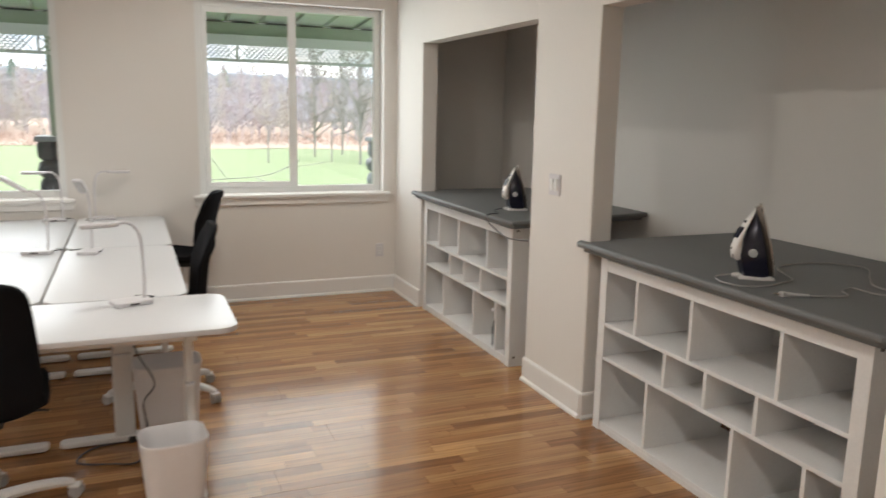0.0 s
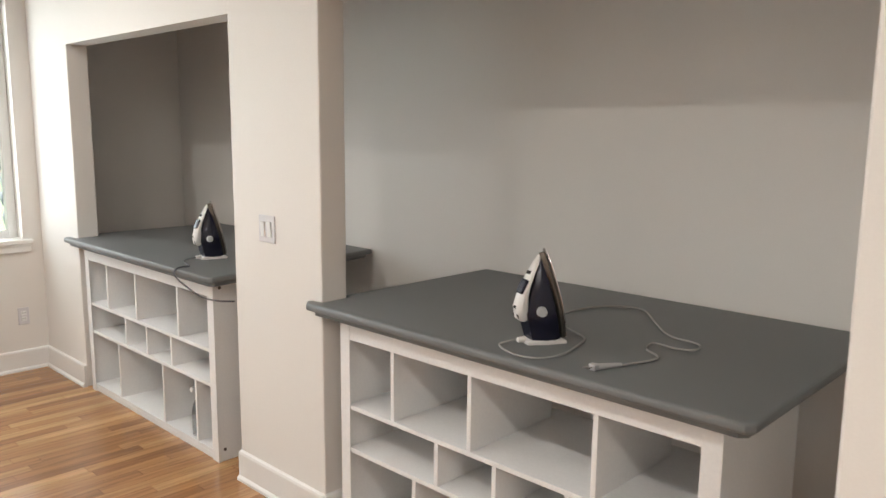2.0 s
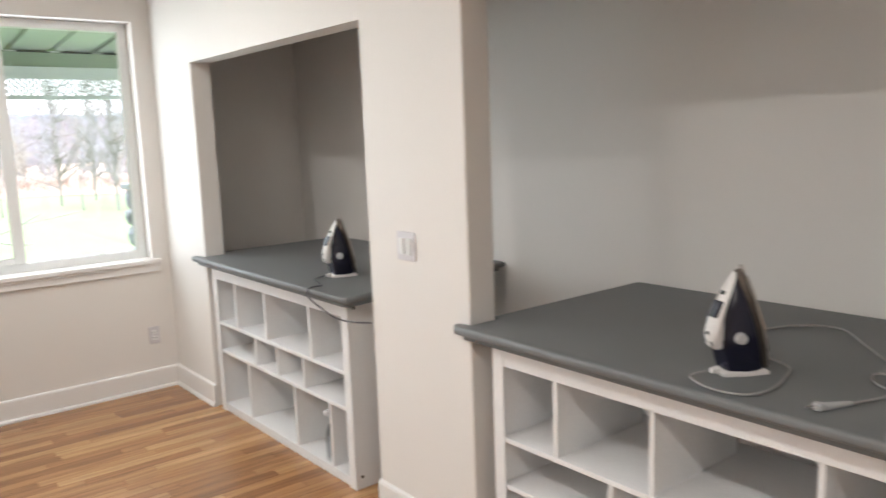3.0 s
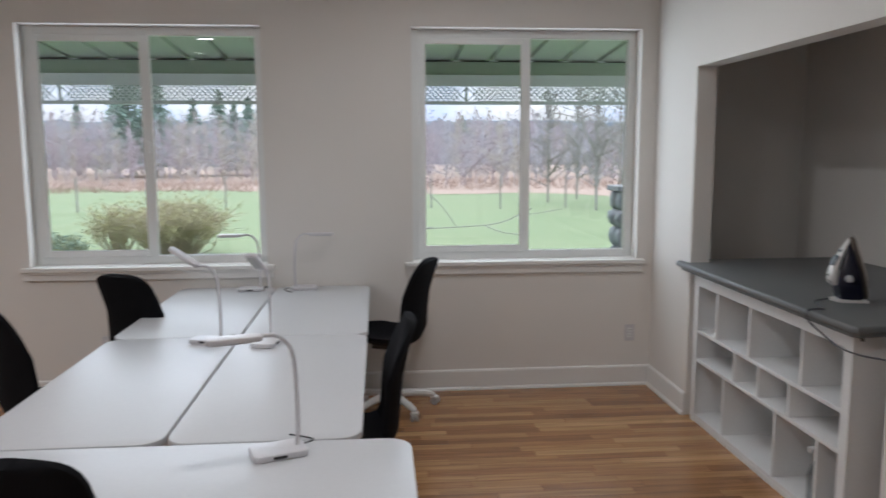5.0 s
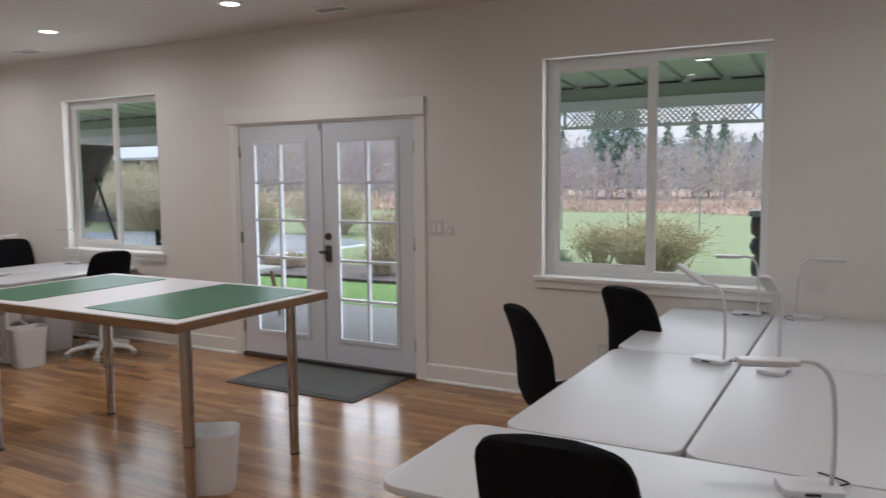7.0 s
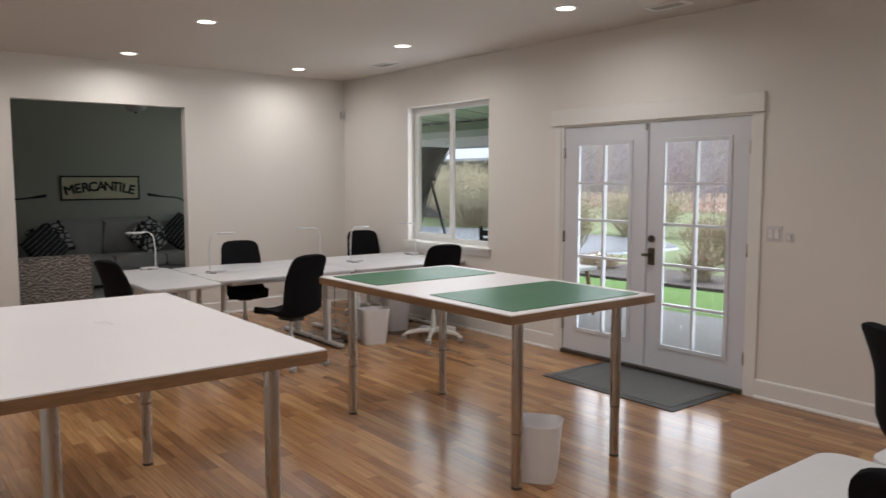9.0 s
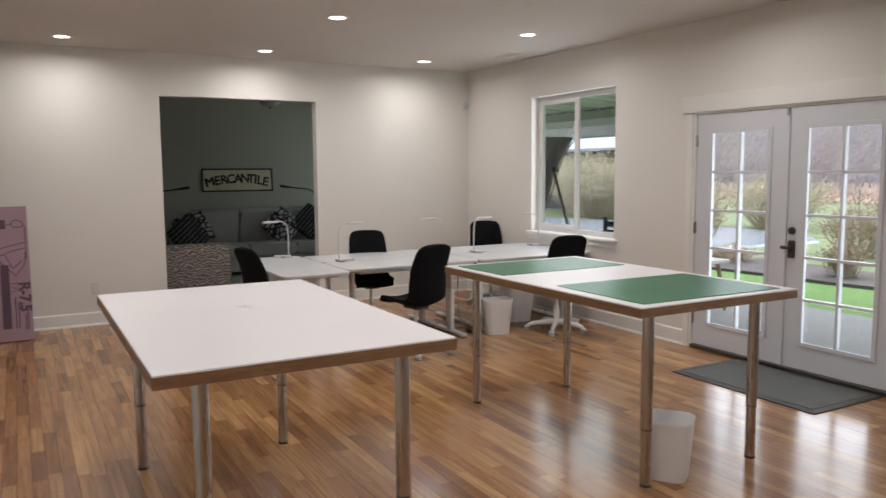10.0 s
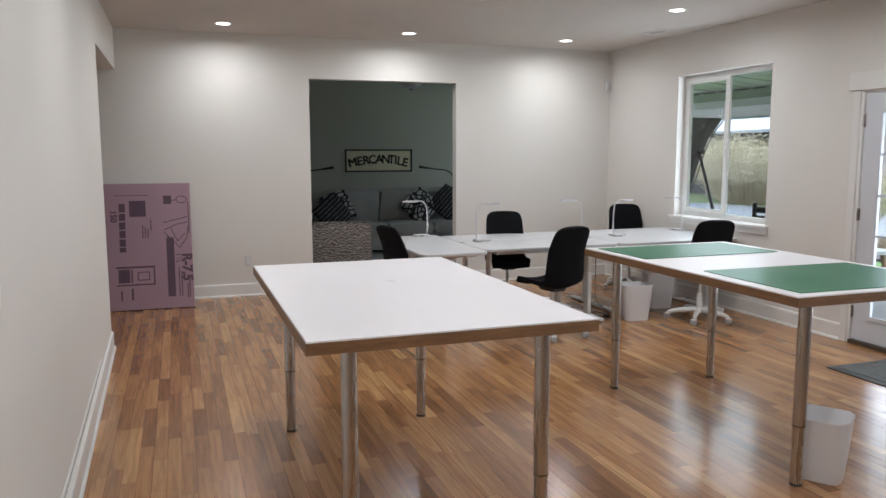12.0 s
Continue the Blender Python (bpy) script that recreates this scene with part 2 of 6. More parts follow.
M_CASTER = surface("grey_caster_plastic", (0.36, 0.36, 0.36), (0.48, 0.48, 0.48), 0.4, fine=100, coarse=6)
M_RUBBER = surface("dark_rubber", (0.02, 0.02, 0.02), (0.04, 0.04, 0.04), 0.6, fine=100, coarse=6)
M_MAT = surface("grey_ribbed_mat", (0.11, 0.114, 0.112), (0.19, 0.194, 0.19), 0.85, fine=260, coarse=3, bump=0.6, dist=0.003)
M_NAVY = surface("navy_plastic", (0.004, 0.004, 0.015), (0.008, 0.008, 0.024), 0.2, fine=60, coarse=5, bump=0.0)
M_IRONWHITE = surface("ivory_plastic", (0.66, 0.64, 0.62), (0.72, 0.70, 0.68), 0.3, fine=60, coarse=5, bump=0.0)
M_CORD = surface("grey_cord", (0.24, 0.23, 0.22), (0.34, 0.33, 0.32), 0.6, fine=300, coarse=20, bump=0.2)
M_DARKCORD = surface("dark_cord", (0.05, 0.05, 0.06), (0.09, 0.09, 0.10), 0.6, fine=300, coarse=20, bump=0.2)
M_FOAM = surface("pink_foam_board", (0.31, 0.195, 0.24), (0.365, 0.235, 0.285), 0.7, fine=240, coarse=2, bump=0.15)
M_PRINT = surface("purple_print", (0.075, 0.040, 0.065), (0.115, 0.065, 0.095), 0.7, fine=200, coarse=8)
M_SOFA = surface("grey_sofa_cloth", (0.34, 0.35, 0.345), (0.44, 0.45, 0.44), 0.9, fine=300, coarse=5, bump=0.4)
M_PILLOW = surface("charcoal_pillow_cloth", (0.018, 0.018, 0.022), (0.03, 0.03, 0.035), 0.9, fine=300, coarse=5, bump=0.4)
M_PALE = surface("pale_print", (0.48, 0.49, 0.49), (0.58, 0.59, 0.59), 0.9, fine=200, coarse=5)
M_SIGN = surface("aged_cream_board", (0.56, 0.54, 0.38), (0.72, 0.70, 0.52), 0.7, fine=30, coarse=4, bump=0.05)
M_INK = surface("black_paint", (0.012, 0.012, 0.012), (0.02, 0.02, 0.02), 0.6)
M_CONC = surface("patio_concrete", (0.171, 0.181, 0.190), (0.218, 0.228, 0.238), 0.8, fine=40, coarse=1.0, bump=0.2)
M_ROOF = surface("pale_green_metal", (0.56, 0.6, 0.54), (0.61, 0.65, 0.59), 0.45, fine=20, coarse=1, bump=0.02)
M_GREENPAINT = surface("sage_green_paint", (0.34, 0.41, 0.32), (0.39, 0.46, 0.37), 0.5, fine=40, coarse=2, bump=0.05)
M_WHITEPAINT = surface("outdoor_white_paint", (0.7, 0.72, 0.72), (0.75, 0.77, 0.77), 0.5, fine=40, coarse=2, bump=0.05)
M_STONE = surface("dark_stone", (0.043, 0.044, 0.047), (0.104, 0.104, 0.107), 0.8, fine=30, coarse=6, bump=0.6, dist=0.01)
M_PALESTONE = surface("pale_stone", (0.214, 0.228, 0.257), (0.333, 0.342, 0.352), 0.8, fine=30, coarse=6, bump=0.6, dist=0.01)
M_BARK = surface("grey_bark", (0.22, 0.205, 0.18), (0.3, 0.28, 0.25), 0.9, fine=20, coarse=2, bump=0.4, stretch=(3, 3, 0.6))
M_TWIG = surface("bare_twigs", (0.33, 0.28, 0.185), (0.48, 0.41, 0.28), 0.9, fine=8, coarse=0.8)
M_REDTWIG = surface("reddish_brush", (0.27, 0.165, 0.125), (0.36, 0.235, 0.18), 0.9, fine=6, coarse=0.4)
# distance haze is mixed into these twig, hill, wood and needle colours
M_FARTWIG = surface("winter_wood_twigs", (0.32, 0.305, 0.31), (0.43, 0.41, 0.415), 0.95, fine=3, coarse=0.12)
M_MAUVETWIG = surface("mauve_wood_twigs", (0.34, 0.285, 0.29), (0.44, 0.38, 0.385), 0.95, fine=3, coarse=0.12)
M_TANTWIG = surface("tan_wood_twigs", (0.35, 0.31, 0.255), (0.46, 0.42, 0.35), 0.95, fine=3, coarse=0.12)
M_HILL = surface("haze_tinted_hill", (0.27, 0.31, 0.37), (0.31, 0.35, 0.41), 0.95, fine=0.2, coarse=0.02, bump=0)
M_BACKWOOD = surface("haze_tinted_wood", (0.24, 0.232, 0.245), (0.34, 0.325, 0.335), 0.95, fine=2.2, coarse=0.25, stretch=(1, 1, 0.10), bump=0)
M_NEEDLE = surface("conifer_needles", (0.16, 0.235, 0.175), (0.25, 0.33, 0.26), 0.85, fine=5, coarse=0.6)
M_LEAF = surface("shrub_leaves", (0.3, 0.28, 0.11), (0.4, 0.38, 0.17), 0.8, fine=6, coarse=1.5)
M_BUD = surface("pale_buds", (0.47, 0.45, 0.3), (0.6, 0.58, 0.42), 0.85, fine=6, coarse=1.5)
M_STRAW = surface("dry_meadow_grass", (0.24, 0.165, 0.12), (0.34, 0.25, 0.185), 0.95, fine=3, coarse=0.3)
M_MULCH = surface("mulch_and_rocks", (0.036, 0.028, 0.024), (0.114, 0.100, 0.090), 0.9, fine=14, coarse=3, bump=0.8, dist=0.03)
M_GRASS = surface("lawn_grass", (0.112, 0.155, 0.058), (0.165, 0.195, 0.092), 0.9, fine=9, coarse=0.35, bump=0.5, dist=0.03)
M_LAWN = surface("fresh_lawn", (0.073, 0.178, 0.023), (0.119, 0.218, 0.053), 0.9, fine=9, coarse=0.6, bump=0.5, dist=0.03)
# pale blue base colour stands in for bright sky mirrored in the water
M_WATER = surface("pond_water", (0.304, 0.350, 0.396), (0.370, 0.409, 0.449), 0.08, fine=4, coarse=0.5, bump=0.05)
M_CANVAS = surface("dark_umbrella_canvas", (0.040, 0.040, 0.042), (0.065, 0.065, 0.068), 0.85, fine=200, coarse=4, bump=0.2)
M_WOOD = surface("warm_wood", (0.30, 0.19, 0.10), (0.42, 0.28, 0.16), 0.6, fine=20, coarse=3, bump=0.1, stretch=(1, 8, 8))
M_PALEROOF = surface("pale_metal_roof", (0.26, 0.28, 0.30), (0.32, 0.34, 0.36), 0.5, fine=6, coarse=0.5, bump=0.05)
M_GLASS = clear_pane("window_glass")
M_BOTTLE = clear_pane("clear_bottle_plastic", 0.12, (0.72, 0.74, 0.75))
M_LED = glow("lit_lamp_lens", (1.0, 0.93, 0.84), 9.0)
M_PORCHLED = glow("lit_porch_lens", (1.0, 0.95, 0.9), 4.0)


# ---- mesh helpers ----
def box(bm, x0, y0, z0, x1, y1, z1, m=None, bevel=0.0):
    """An axis-parallel block, with bevelled edges where asked, moved by m."""
    made = bmesh.ops.create_cube(bm, size=1.0)["verts"]
    for v in made:
        v.co = Vector(((x0 + x1) / 2 + v.co.x * (x1 - x0), (y0 + y1) / 2 + v.co.y * (y1 - y0), (z0 + z1) / 2 + v.co.z * (z1 - z0)))
    if bevel:
        edges = list({e for v in made for e in v.link_edges})
        r = bmesh.ops.bevel(bm, geom=edges, offset=bevel, segments=2, affect="EDGES", profile=0.5)
        made = list({v for f in r["faces"] for v in f.verts} | {v for v in made if v.is_valid})
    if m:
        bmesh.ops.transform(bm, matrix=m, verts=made)
    return made


def rod(bm, a, b, r0, r1=None, seg=14, caps=True):
    """A round rod from a to b, tapered from r0 to r1."""
    a, b = Vector(a), Vector(b)
    r1 = r0 if r1 is None else r1
    d = b - a
    m = Matrix.Translation((a + b) / 2) @ d.to_track_quat("Z", "Y").to_matrix().to_4x4()
    bmesh.ops.create_cone(bm, cap_ends=caps, segments=seg, radius1=max(r0, 1e-4), radius2=max(r1, 1e-4), depth=d.length, matrix=m)


def tube(bm, pts, r, seg=8):
    """A round tube through points."""
    pts = [Vector(p) for p in pts]
    rings, up = [], Vector((0, 0, 1))
    for i, p in enumerate(pts):
        d = (pts[min(i + 1, len(pts) - 1)] - pts[max(i - 1, 0)]).normalized()
        s = d.cross(up if abs(d.z) < 0.95 else Vector((0, 1, 0))).normalized()
        u = s.cross(d)
        rr = r[i] if isinstance(r, (list, tuple)) else r
        rings.append([bm.verts.new(p + rr * (math.cos(k * 2 * math.pi / seg) * s + math.sin(k * 2 * math.pi / seg) * u)) for k in range(seg)])
    for q, w in zip(rings, rings[1:]):
        for k in range(seg):
            bm.faces.new((q[k], q[(k + 1) % seg], w[(k + 1) % seg], w[k]))
    bm.faces.new(rings[0][::-1]), bm.faces.new(rings[-1])


def smooth_path(pts, steps=6):
    """A Catmull-Rom curve through a few points."""
    p = [Vector(q) for q in pts]
    p = [2 * p[0] - p[1], *p, 2 * p[-1] - p[-2]]
    out = []
    for i in range(1, len(p) - 2):
        for k in range(steps):
            t = k / steps
            out.append(0.5 * (2 * p[i] + (p[i + 1] - p[i - 1]) * t + (2 * p[i - 1] - 5 * p[i] + 4 * p[i + 1] - p[i + 2]) * t * t
                              + (3 * p[i] - p[i - 1] - 3 * p[i + 1] + p[i + 2]) * t ** 3))
    return out + [p[-2]]


def slab(bm, outline, z0, z1, bevel=0.0):
    """A flat outline pulled up from z0 to z1, with rounded rims."""
    f = bm.faces.new([bm.verts.new((x, y, z0)) for x, y in outline])
    r = bmesh.ops.extrude_face_region(bm, geom=[f])
    top = [v for v in r["geom"] if isinstance(v, bmesh.types.BMVert)]
    for v in top:
        v.co.z = z1
    bmesh.ops.recalc_face_normals(bm, faces=bm.faces[:])
    if bevel:
        es = [e for e in bm.edges if abs(e.verts[0].co.z - e.verts[1].co.z) < 1e-6]
        bmesh.ops.bevel(bm, geom=es, offset=bevel, segments=3, affect="EDGES", profile=0.5)


def rounded(x0, y0, x1, y1, r, k=6):
    """The outline of a rectangle with round corners."""
    out = []
    for cx, cy, a in ((x1 - r, y1 - r, 0), (x0 + r, y1 - r, 90), (x0 + r, y0 + r, 180), (x1 - r, y0 + r, 270)):
        out += [(cx + r * math.cos(radians(a + 90 * i / k)), cy + r * math.sin(radians(a + 90 * i / k))) for i in range(k + 1)]
    return out


def part(name, bm, material, parent=None, label="", smooth=False):
    """Links a bmesh as one mesh object, under a thing or a part."""
    me = bpy.data.meshes.new(name)
    bmesh.ops.recalc_face_normals(bm, faces=bm.faces[:])
    bm.to_mesh(me)
    bm.free()
    me.materials.append(material)
    if smooth:
        me.shade_smooth()
        me.set_sharp_from_angle(angle=radians(40))
    ob = new(name, me)
    ob.parent = parent
    return tagged(ob, label) if label else ob


def thing(name, label, category, group="", at=None, kind=""):
    ob = new(name)
    ob.empty_display_size = 0.1
    if at is not None:
        ob.matrix_basis = at
    return tagged(ob, label, category, group, kind)


def block(name, material, parent, *dims, label="", bevel=0.0, m=None):
    bm = bmesh.new()
    box(bm, *dims, bevel=bevel, m=m)
    return part(name, bm, material, parent, label)


def setting(ob, label, category):
    return tagged(ob, label, category, "", "structure")


def writing(text, size, material, parent, m, name="letter", depth=0.002, bold=0.0):
    """Flat lettering in the built-in font, as a mesh."""
    cu = bpy.data.curves.new(name, "FONT")
    cu.body, cu.size, cu.extrude, cu.align_x, cu.align_y, cu.offset = text, size, depth, "CENTER", "CENTER", bold
    tmp = bpy.data.objects.new(name, cu)
    scene.collection.objects.link(tmp)
    bpy.context.view_layer.update()
    me = bpy.data.meshes.new_from_object(tmp.evaluated_get(bpy.context.evaluated_depsgraph_get()))
    bpy.data.objects.remove(tmp)
    me.materials.clear()
    me.materials.append(material)
    ob = new(name, me)
    ob.parent, ob.matrix_basis = parent, m
    return ob


def mesh_of(name, verts, faces, material, parent=None):
    me = bpy.data.meshes.new(name)
    me.from_pydata(verts, [], faces)
    me.materials.append(material)
    ob = new(name, me)
    ob.parent = parent
    return ob

# ---- large structure ----
XE, YN, XW = 2.203, 6.514, -8.70
T = 0.125
YB = -2.6          # back of the halls behind the south partition
XA = 3.24          # back wall of the ironing alcove
WINDOWS = [("window_1", -7.27, -5.85), ("window_2", -1.905, -0.405), ("window_3", 0.555, 2.088)]
WZ0, WZ1 = 0.89, 2.425
DX0, DX1, DZ1 = -4.83, -2.94, 2.085

# north wall with three windows and the double door
bm = bmesh.new()
y0, y1 = YN, YN + 0.17
edges = [XW - T]
for nm, a, b_ in (WINDOWS[0], ("door", DX0, DX1), WINDOWS[1], WINDOWS[2]):
    box(bm, edges[-1], y0, 0, a, y1, CEIL)
    if nm == "door":
        box(bm, a, y0, DZ1, b_, y1, CEIL)
    else:
        box(bm, a, y0, 0, b_, y1, WZ0)
        box(bm, a, y0, WZ1, b_, y1, CEIL)
    edges.append(b_)
box(bm, edges[-1], y0, 0, XA + T, y1, CEIL)
setting(part("wall_north", bm, M_WALL), "off-white painted wall with windows and garden doors", "wall")

# corner of the stub wall that ends the alcove and juts into the room
CX, CY = 1.765, 1.39
# east wall with the two openings of the ironing alcove
N1A, N1B, N2A, N2B, NZ = 4.05, 5.87, CY, 3.41, 2.115
bm = bmesh.new()
for a, b_ in ((YB, N2A - T), (N2B, N1A), (N1B, YN)):
    box(bm, XE, a, 0, XE + T, b_, CEIL, bevel=0.006)
for a, b_ in ((N2A, N2B), (N1A, N1B)):
    box(bm, XE, a - 0.003, NZ, XE + T - 0.001, b_ + 0.004, CEIL)
setting(part("wall_east", bm, M_WALL), "off-white painted wall with two wide alcove openings", "wall")
bm = bmesh.new()
box(bm, XA, YB, 0, XA + T, YN, CEIL)
box(bm, CX, CY - T, 0, XA, CY - 0.0005, CEIL, bevel=0.006)
setting(part("wall_alcove", bm, M_WALL), "off-white painted back wall of the ironing alcove", "wall")

# west wall with the opening to the sitting room
OY0, OY1, OZ = 2.660, 4.415, 2.416
bm = bmesh.new()
box(bm, XW - T, YB, 0, XW, OY0, CEIL)
box(bm, XW - T, OY1, 0, XW, YN, CEIL)
box(bm, XW - T, OY0, OZ, XW, OY1, CEIL)
setting(part("wall_west", bm, M_WALL), "off-white painted wall with a wide cased opening", "wall")

# south partition, a little out of square, with a header over the passage
SX = -6.67
tilt = pose(SX, 0.665, 0, 0, 0, 1.2)
bm = bmesh.new()
box(bm, 0, -T, 0, -1.2 - SX, 0, CEIL, m=tilt, bevel=0.006)
box(bm, XW - SX, -T, 2.45, 0.0, -0.002, CEIL, m=pose(SX, 0.665, 0))
setting(part("wall_south", bm, M_WALL), "off-white painted partition wall ending at a passage", "wall")
bm = bmesh.new()
box(bm, XW - T, YB - T, 0, XA + T, YB, CEIL)
setting(part("wall_back", bm, M_WALL), "off-white painted wall closing the halls", "wall")
bm = bmesh.new()
box(bm, -1.2, YB, 0, -1.08, 0.62, CEIL)
setting(part("wall_hall", bm, M_WALL), "off-white painted hall wall", "wall")

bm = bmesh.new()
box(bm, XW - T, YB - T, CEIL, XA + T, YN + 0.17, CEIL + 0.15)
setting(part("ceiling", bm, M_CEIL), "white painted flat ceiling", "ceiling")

# sitting room behind the west opening
RX, RY0, RY1 = -12.7, 0.9, 6.514
bm = bmesh.new()
box(bm, RX - T, RY0, 0, RX, RY1, CEIL)
box(bm, RX, RY0 - T, 0, XW - T, RY0, CEIL)
# unseen window opening in the north side, added to brighten this room
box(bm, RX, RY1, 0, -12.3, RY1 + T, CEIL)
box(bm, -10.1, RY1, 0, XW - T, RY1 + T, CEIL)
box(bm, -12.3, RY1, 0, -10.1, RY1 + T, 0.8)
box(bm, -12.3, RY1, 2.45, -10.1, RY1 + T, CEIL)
setting(part("wall_sitting_room", bm, M_SAGE), "sage grey painted wall of a dim sitting room", "wall")
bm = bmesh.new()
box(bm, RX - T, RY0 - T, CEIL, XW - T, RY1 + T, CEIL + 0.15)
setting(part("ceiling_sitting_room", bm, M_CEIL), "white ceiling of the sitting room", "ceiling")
bm = bmesh.new()
box(bm, RX, RY0, -0.12, XW - T, RY1, 0.0)
setting(part("floor_sitting_room", bm, M_SOFA), "dark carpet floor of the sitting room", "floor")

# floor base under the laminate boards
bm = bmesh.new()
box(bm, XW - T, YB, -0.14, XA, YN + 0.17, -0.006)
FLOOR = setting(part("floor", bm, M_FLOOR), "honey-brown wood laminate strip floor with a soft shine", "floor")


# ---- trim ----
def baseboard(length, m):
    """A board with an eased top and a small shoe moulding, along +x with its back on y = 0."""
    bm = bmesh.new()
    prof = [(0, 0), (-0.028, 0), (-0.027, 0.012), (-0.020, 0.020), (-0.016, 0.022), (-0.016, 0.128), (-0.012, 0.138), (0, 0.142)]
    a = [bm.verts.new((0, y, z)) for y, z in prof]
    c = [bm.verts.new((length, y, z)) for y, z in prof]
    for i in range(len(prof)):
        j = (i + 1) % len(prof)
        bm.faces.new((a[i], a[j], c[j], c[i]))
    bm.faces.new(a[::-1]), bm.faces.new(c)
    ob = part("baseboard", bm, M_TRIM)
    ob.matrix_basis = m
    return setting(ob, "white painted baseboard with shoe moulding", "baseboard")


for a, b_ in ((XW, DX0 - 0.07), (DX1 + 0.07, XE)):
    baseboard(b_ - a, pose(a, YN, 0))
baseboard(T, pose(CX, CY, 0, 0, 0, -90))
baseboard(XE - CX, pose(CX, CY - T, 0, 0, 0, 0))
for a, b_ in ((YB, N2A - T), (N2B, N1A), (N1B, YN)):
    baseboard(b_ - a, pose(XE, b_, 0, 0, 0, -90))
for a, b_ in ((YB, OY0), (OY1, YN)):
    baseboard(b_ - a, pose(XW, a, 0, 0, 0, 90))
baseboard(-1.2 - SX, pose(SX, 0.665, 0, 0, 0, 1.2) @ pose(-1.2 - SX, 0, 0, 0, 0, 180))
baseboard(T, pose(SX, 0.665, 0, 0, 0, -90) @ pose(0, 0, 0))
baseboard(T + 0.02, pose(XE - 0.01, N2B, 0, 0, 0, 0))
baseboard(T + 0.02, pose(XE + T, N1B, 0, 0, 0, 0))
baseboard(YN - N2A - 0.03, pose(XA, YN, 0, 0, 0, -90))


# ---- windows ----
def window(name, x0, x1):
    w = thing(name, "white vinyl sliding window with two panes and a painted sill", "window", kind="structure")
    yo = YN + 0.10
    bm = bmesh.new()
    f = 0.055
    for d in ((x0, yo, WZ0, x0 + f, yo + 0.06, WZ1), (x1 - f, yo, WZ0, x1, yo + 0.06, WZ1), (x0 + f, yo, WZ1 - f, x1 - f, yo + 0.06, WZ1), (x0 + f, yo, WZ0, x1 - f, yo + 0.06, WZ0 + f)):
        box(bm, *d, bevel=0.004)
    part("window_frame", bm, M_VINYL, w)
    mid = (x0 + x1) / 2
    # the sliding sash stands in front of the fixed pane
    bm = bmesh.new()
    s = 0.042
    a, c, zz0, zz1 = x0 + f, mid + 0.035, WZ0 + f, WZ1 - f
    for d in ((a, yo - 0.018, zz0, a + s, yo + 0.012, zz1), (c - 0.065, yo - 0.018, zz0, c, yo + 0.012, zz1), (a + s, yo - 0.018, zz1 - s, c - 0.065, yo + 0.012, zz1), (a + s, yo - 0.018, zz0, c - 0.065, yo + 0.012, zz0 + s)):
        box(bm, *d, bevel=0.004)
    sash = part("sash", bm, M_VINYL, w)
    block("latch", M_VINYL, sash, c - 0.045, yo - 0.032, 1.62, c - 0.02, yo - 0.018, 1.70, bevel=0.003)
    for p0, p1, yy in ((a + s, c - 0.065, yo - 0.004), (c, x1 - f, yo + 0.03)):
        p = block("pane", M_GLASS, w, p0 - 0.01, yy, zz0 + 0.01, p1 + 0.01, yy + 0.004, zz1 - 0.01)
        p.visible_shadow = False
    bm = bmesh.new()
    box(bm, x0 - 0.05, YN - 0.045, WZ0 - 0.028, x1 + 0.05, YN - 0.001, WZ0 + 0.002, bevel=0.006)
    box(bm, x0 + 0.001, YN - 0.002, WZ0 - 0.026, x1 - 0.001, yo, WZ0 + 0.004)
    part("window_sill", bm, M_TRIM, w)
    bm = bmesh.new()
    box(bm, x0 - 0.04, YN - 0.022, WZ0 - 0.085, x1 + 0.04, YN - 0.001, WZ0 - 0.029, bevel=0.004)
    box(bm, x0 - 0.045, YN - 0.03, WZ0 - 0.045, x1 + 0.045, YN - 0.021, WZ0 - 0.029, bevel=0.003)
    part("apron", bm, M_TRIM, w)


for nm, a, b_ in WINDOWS:
    window(nm, a, b_)


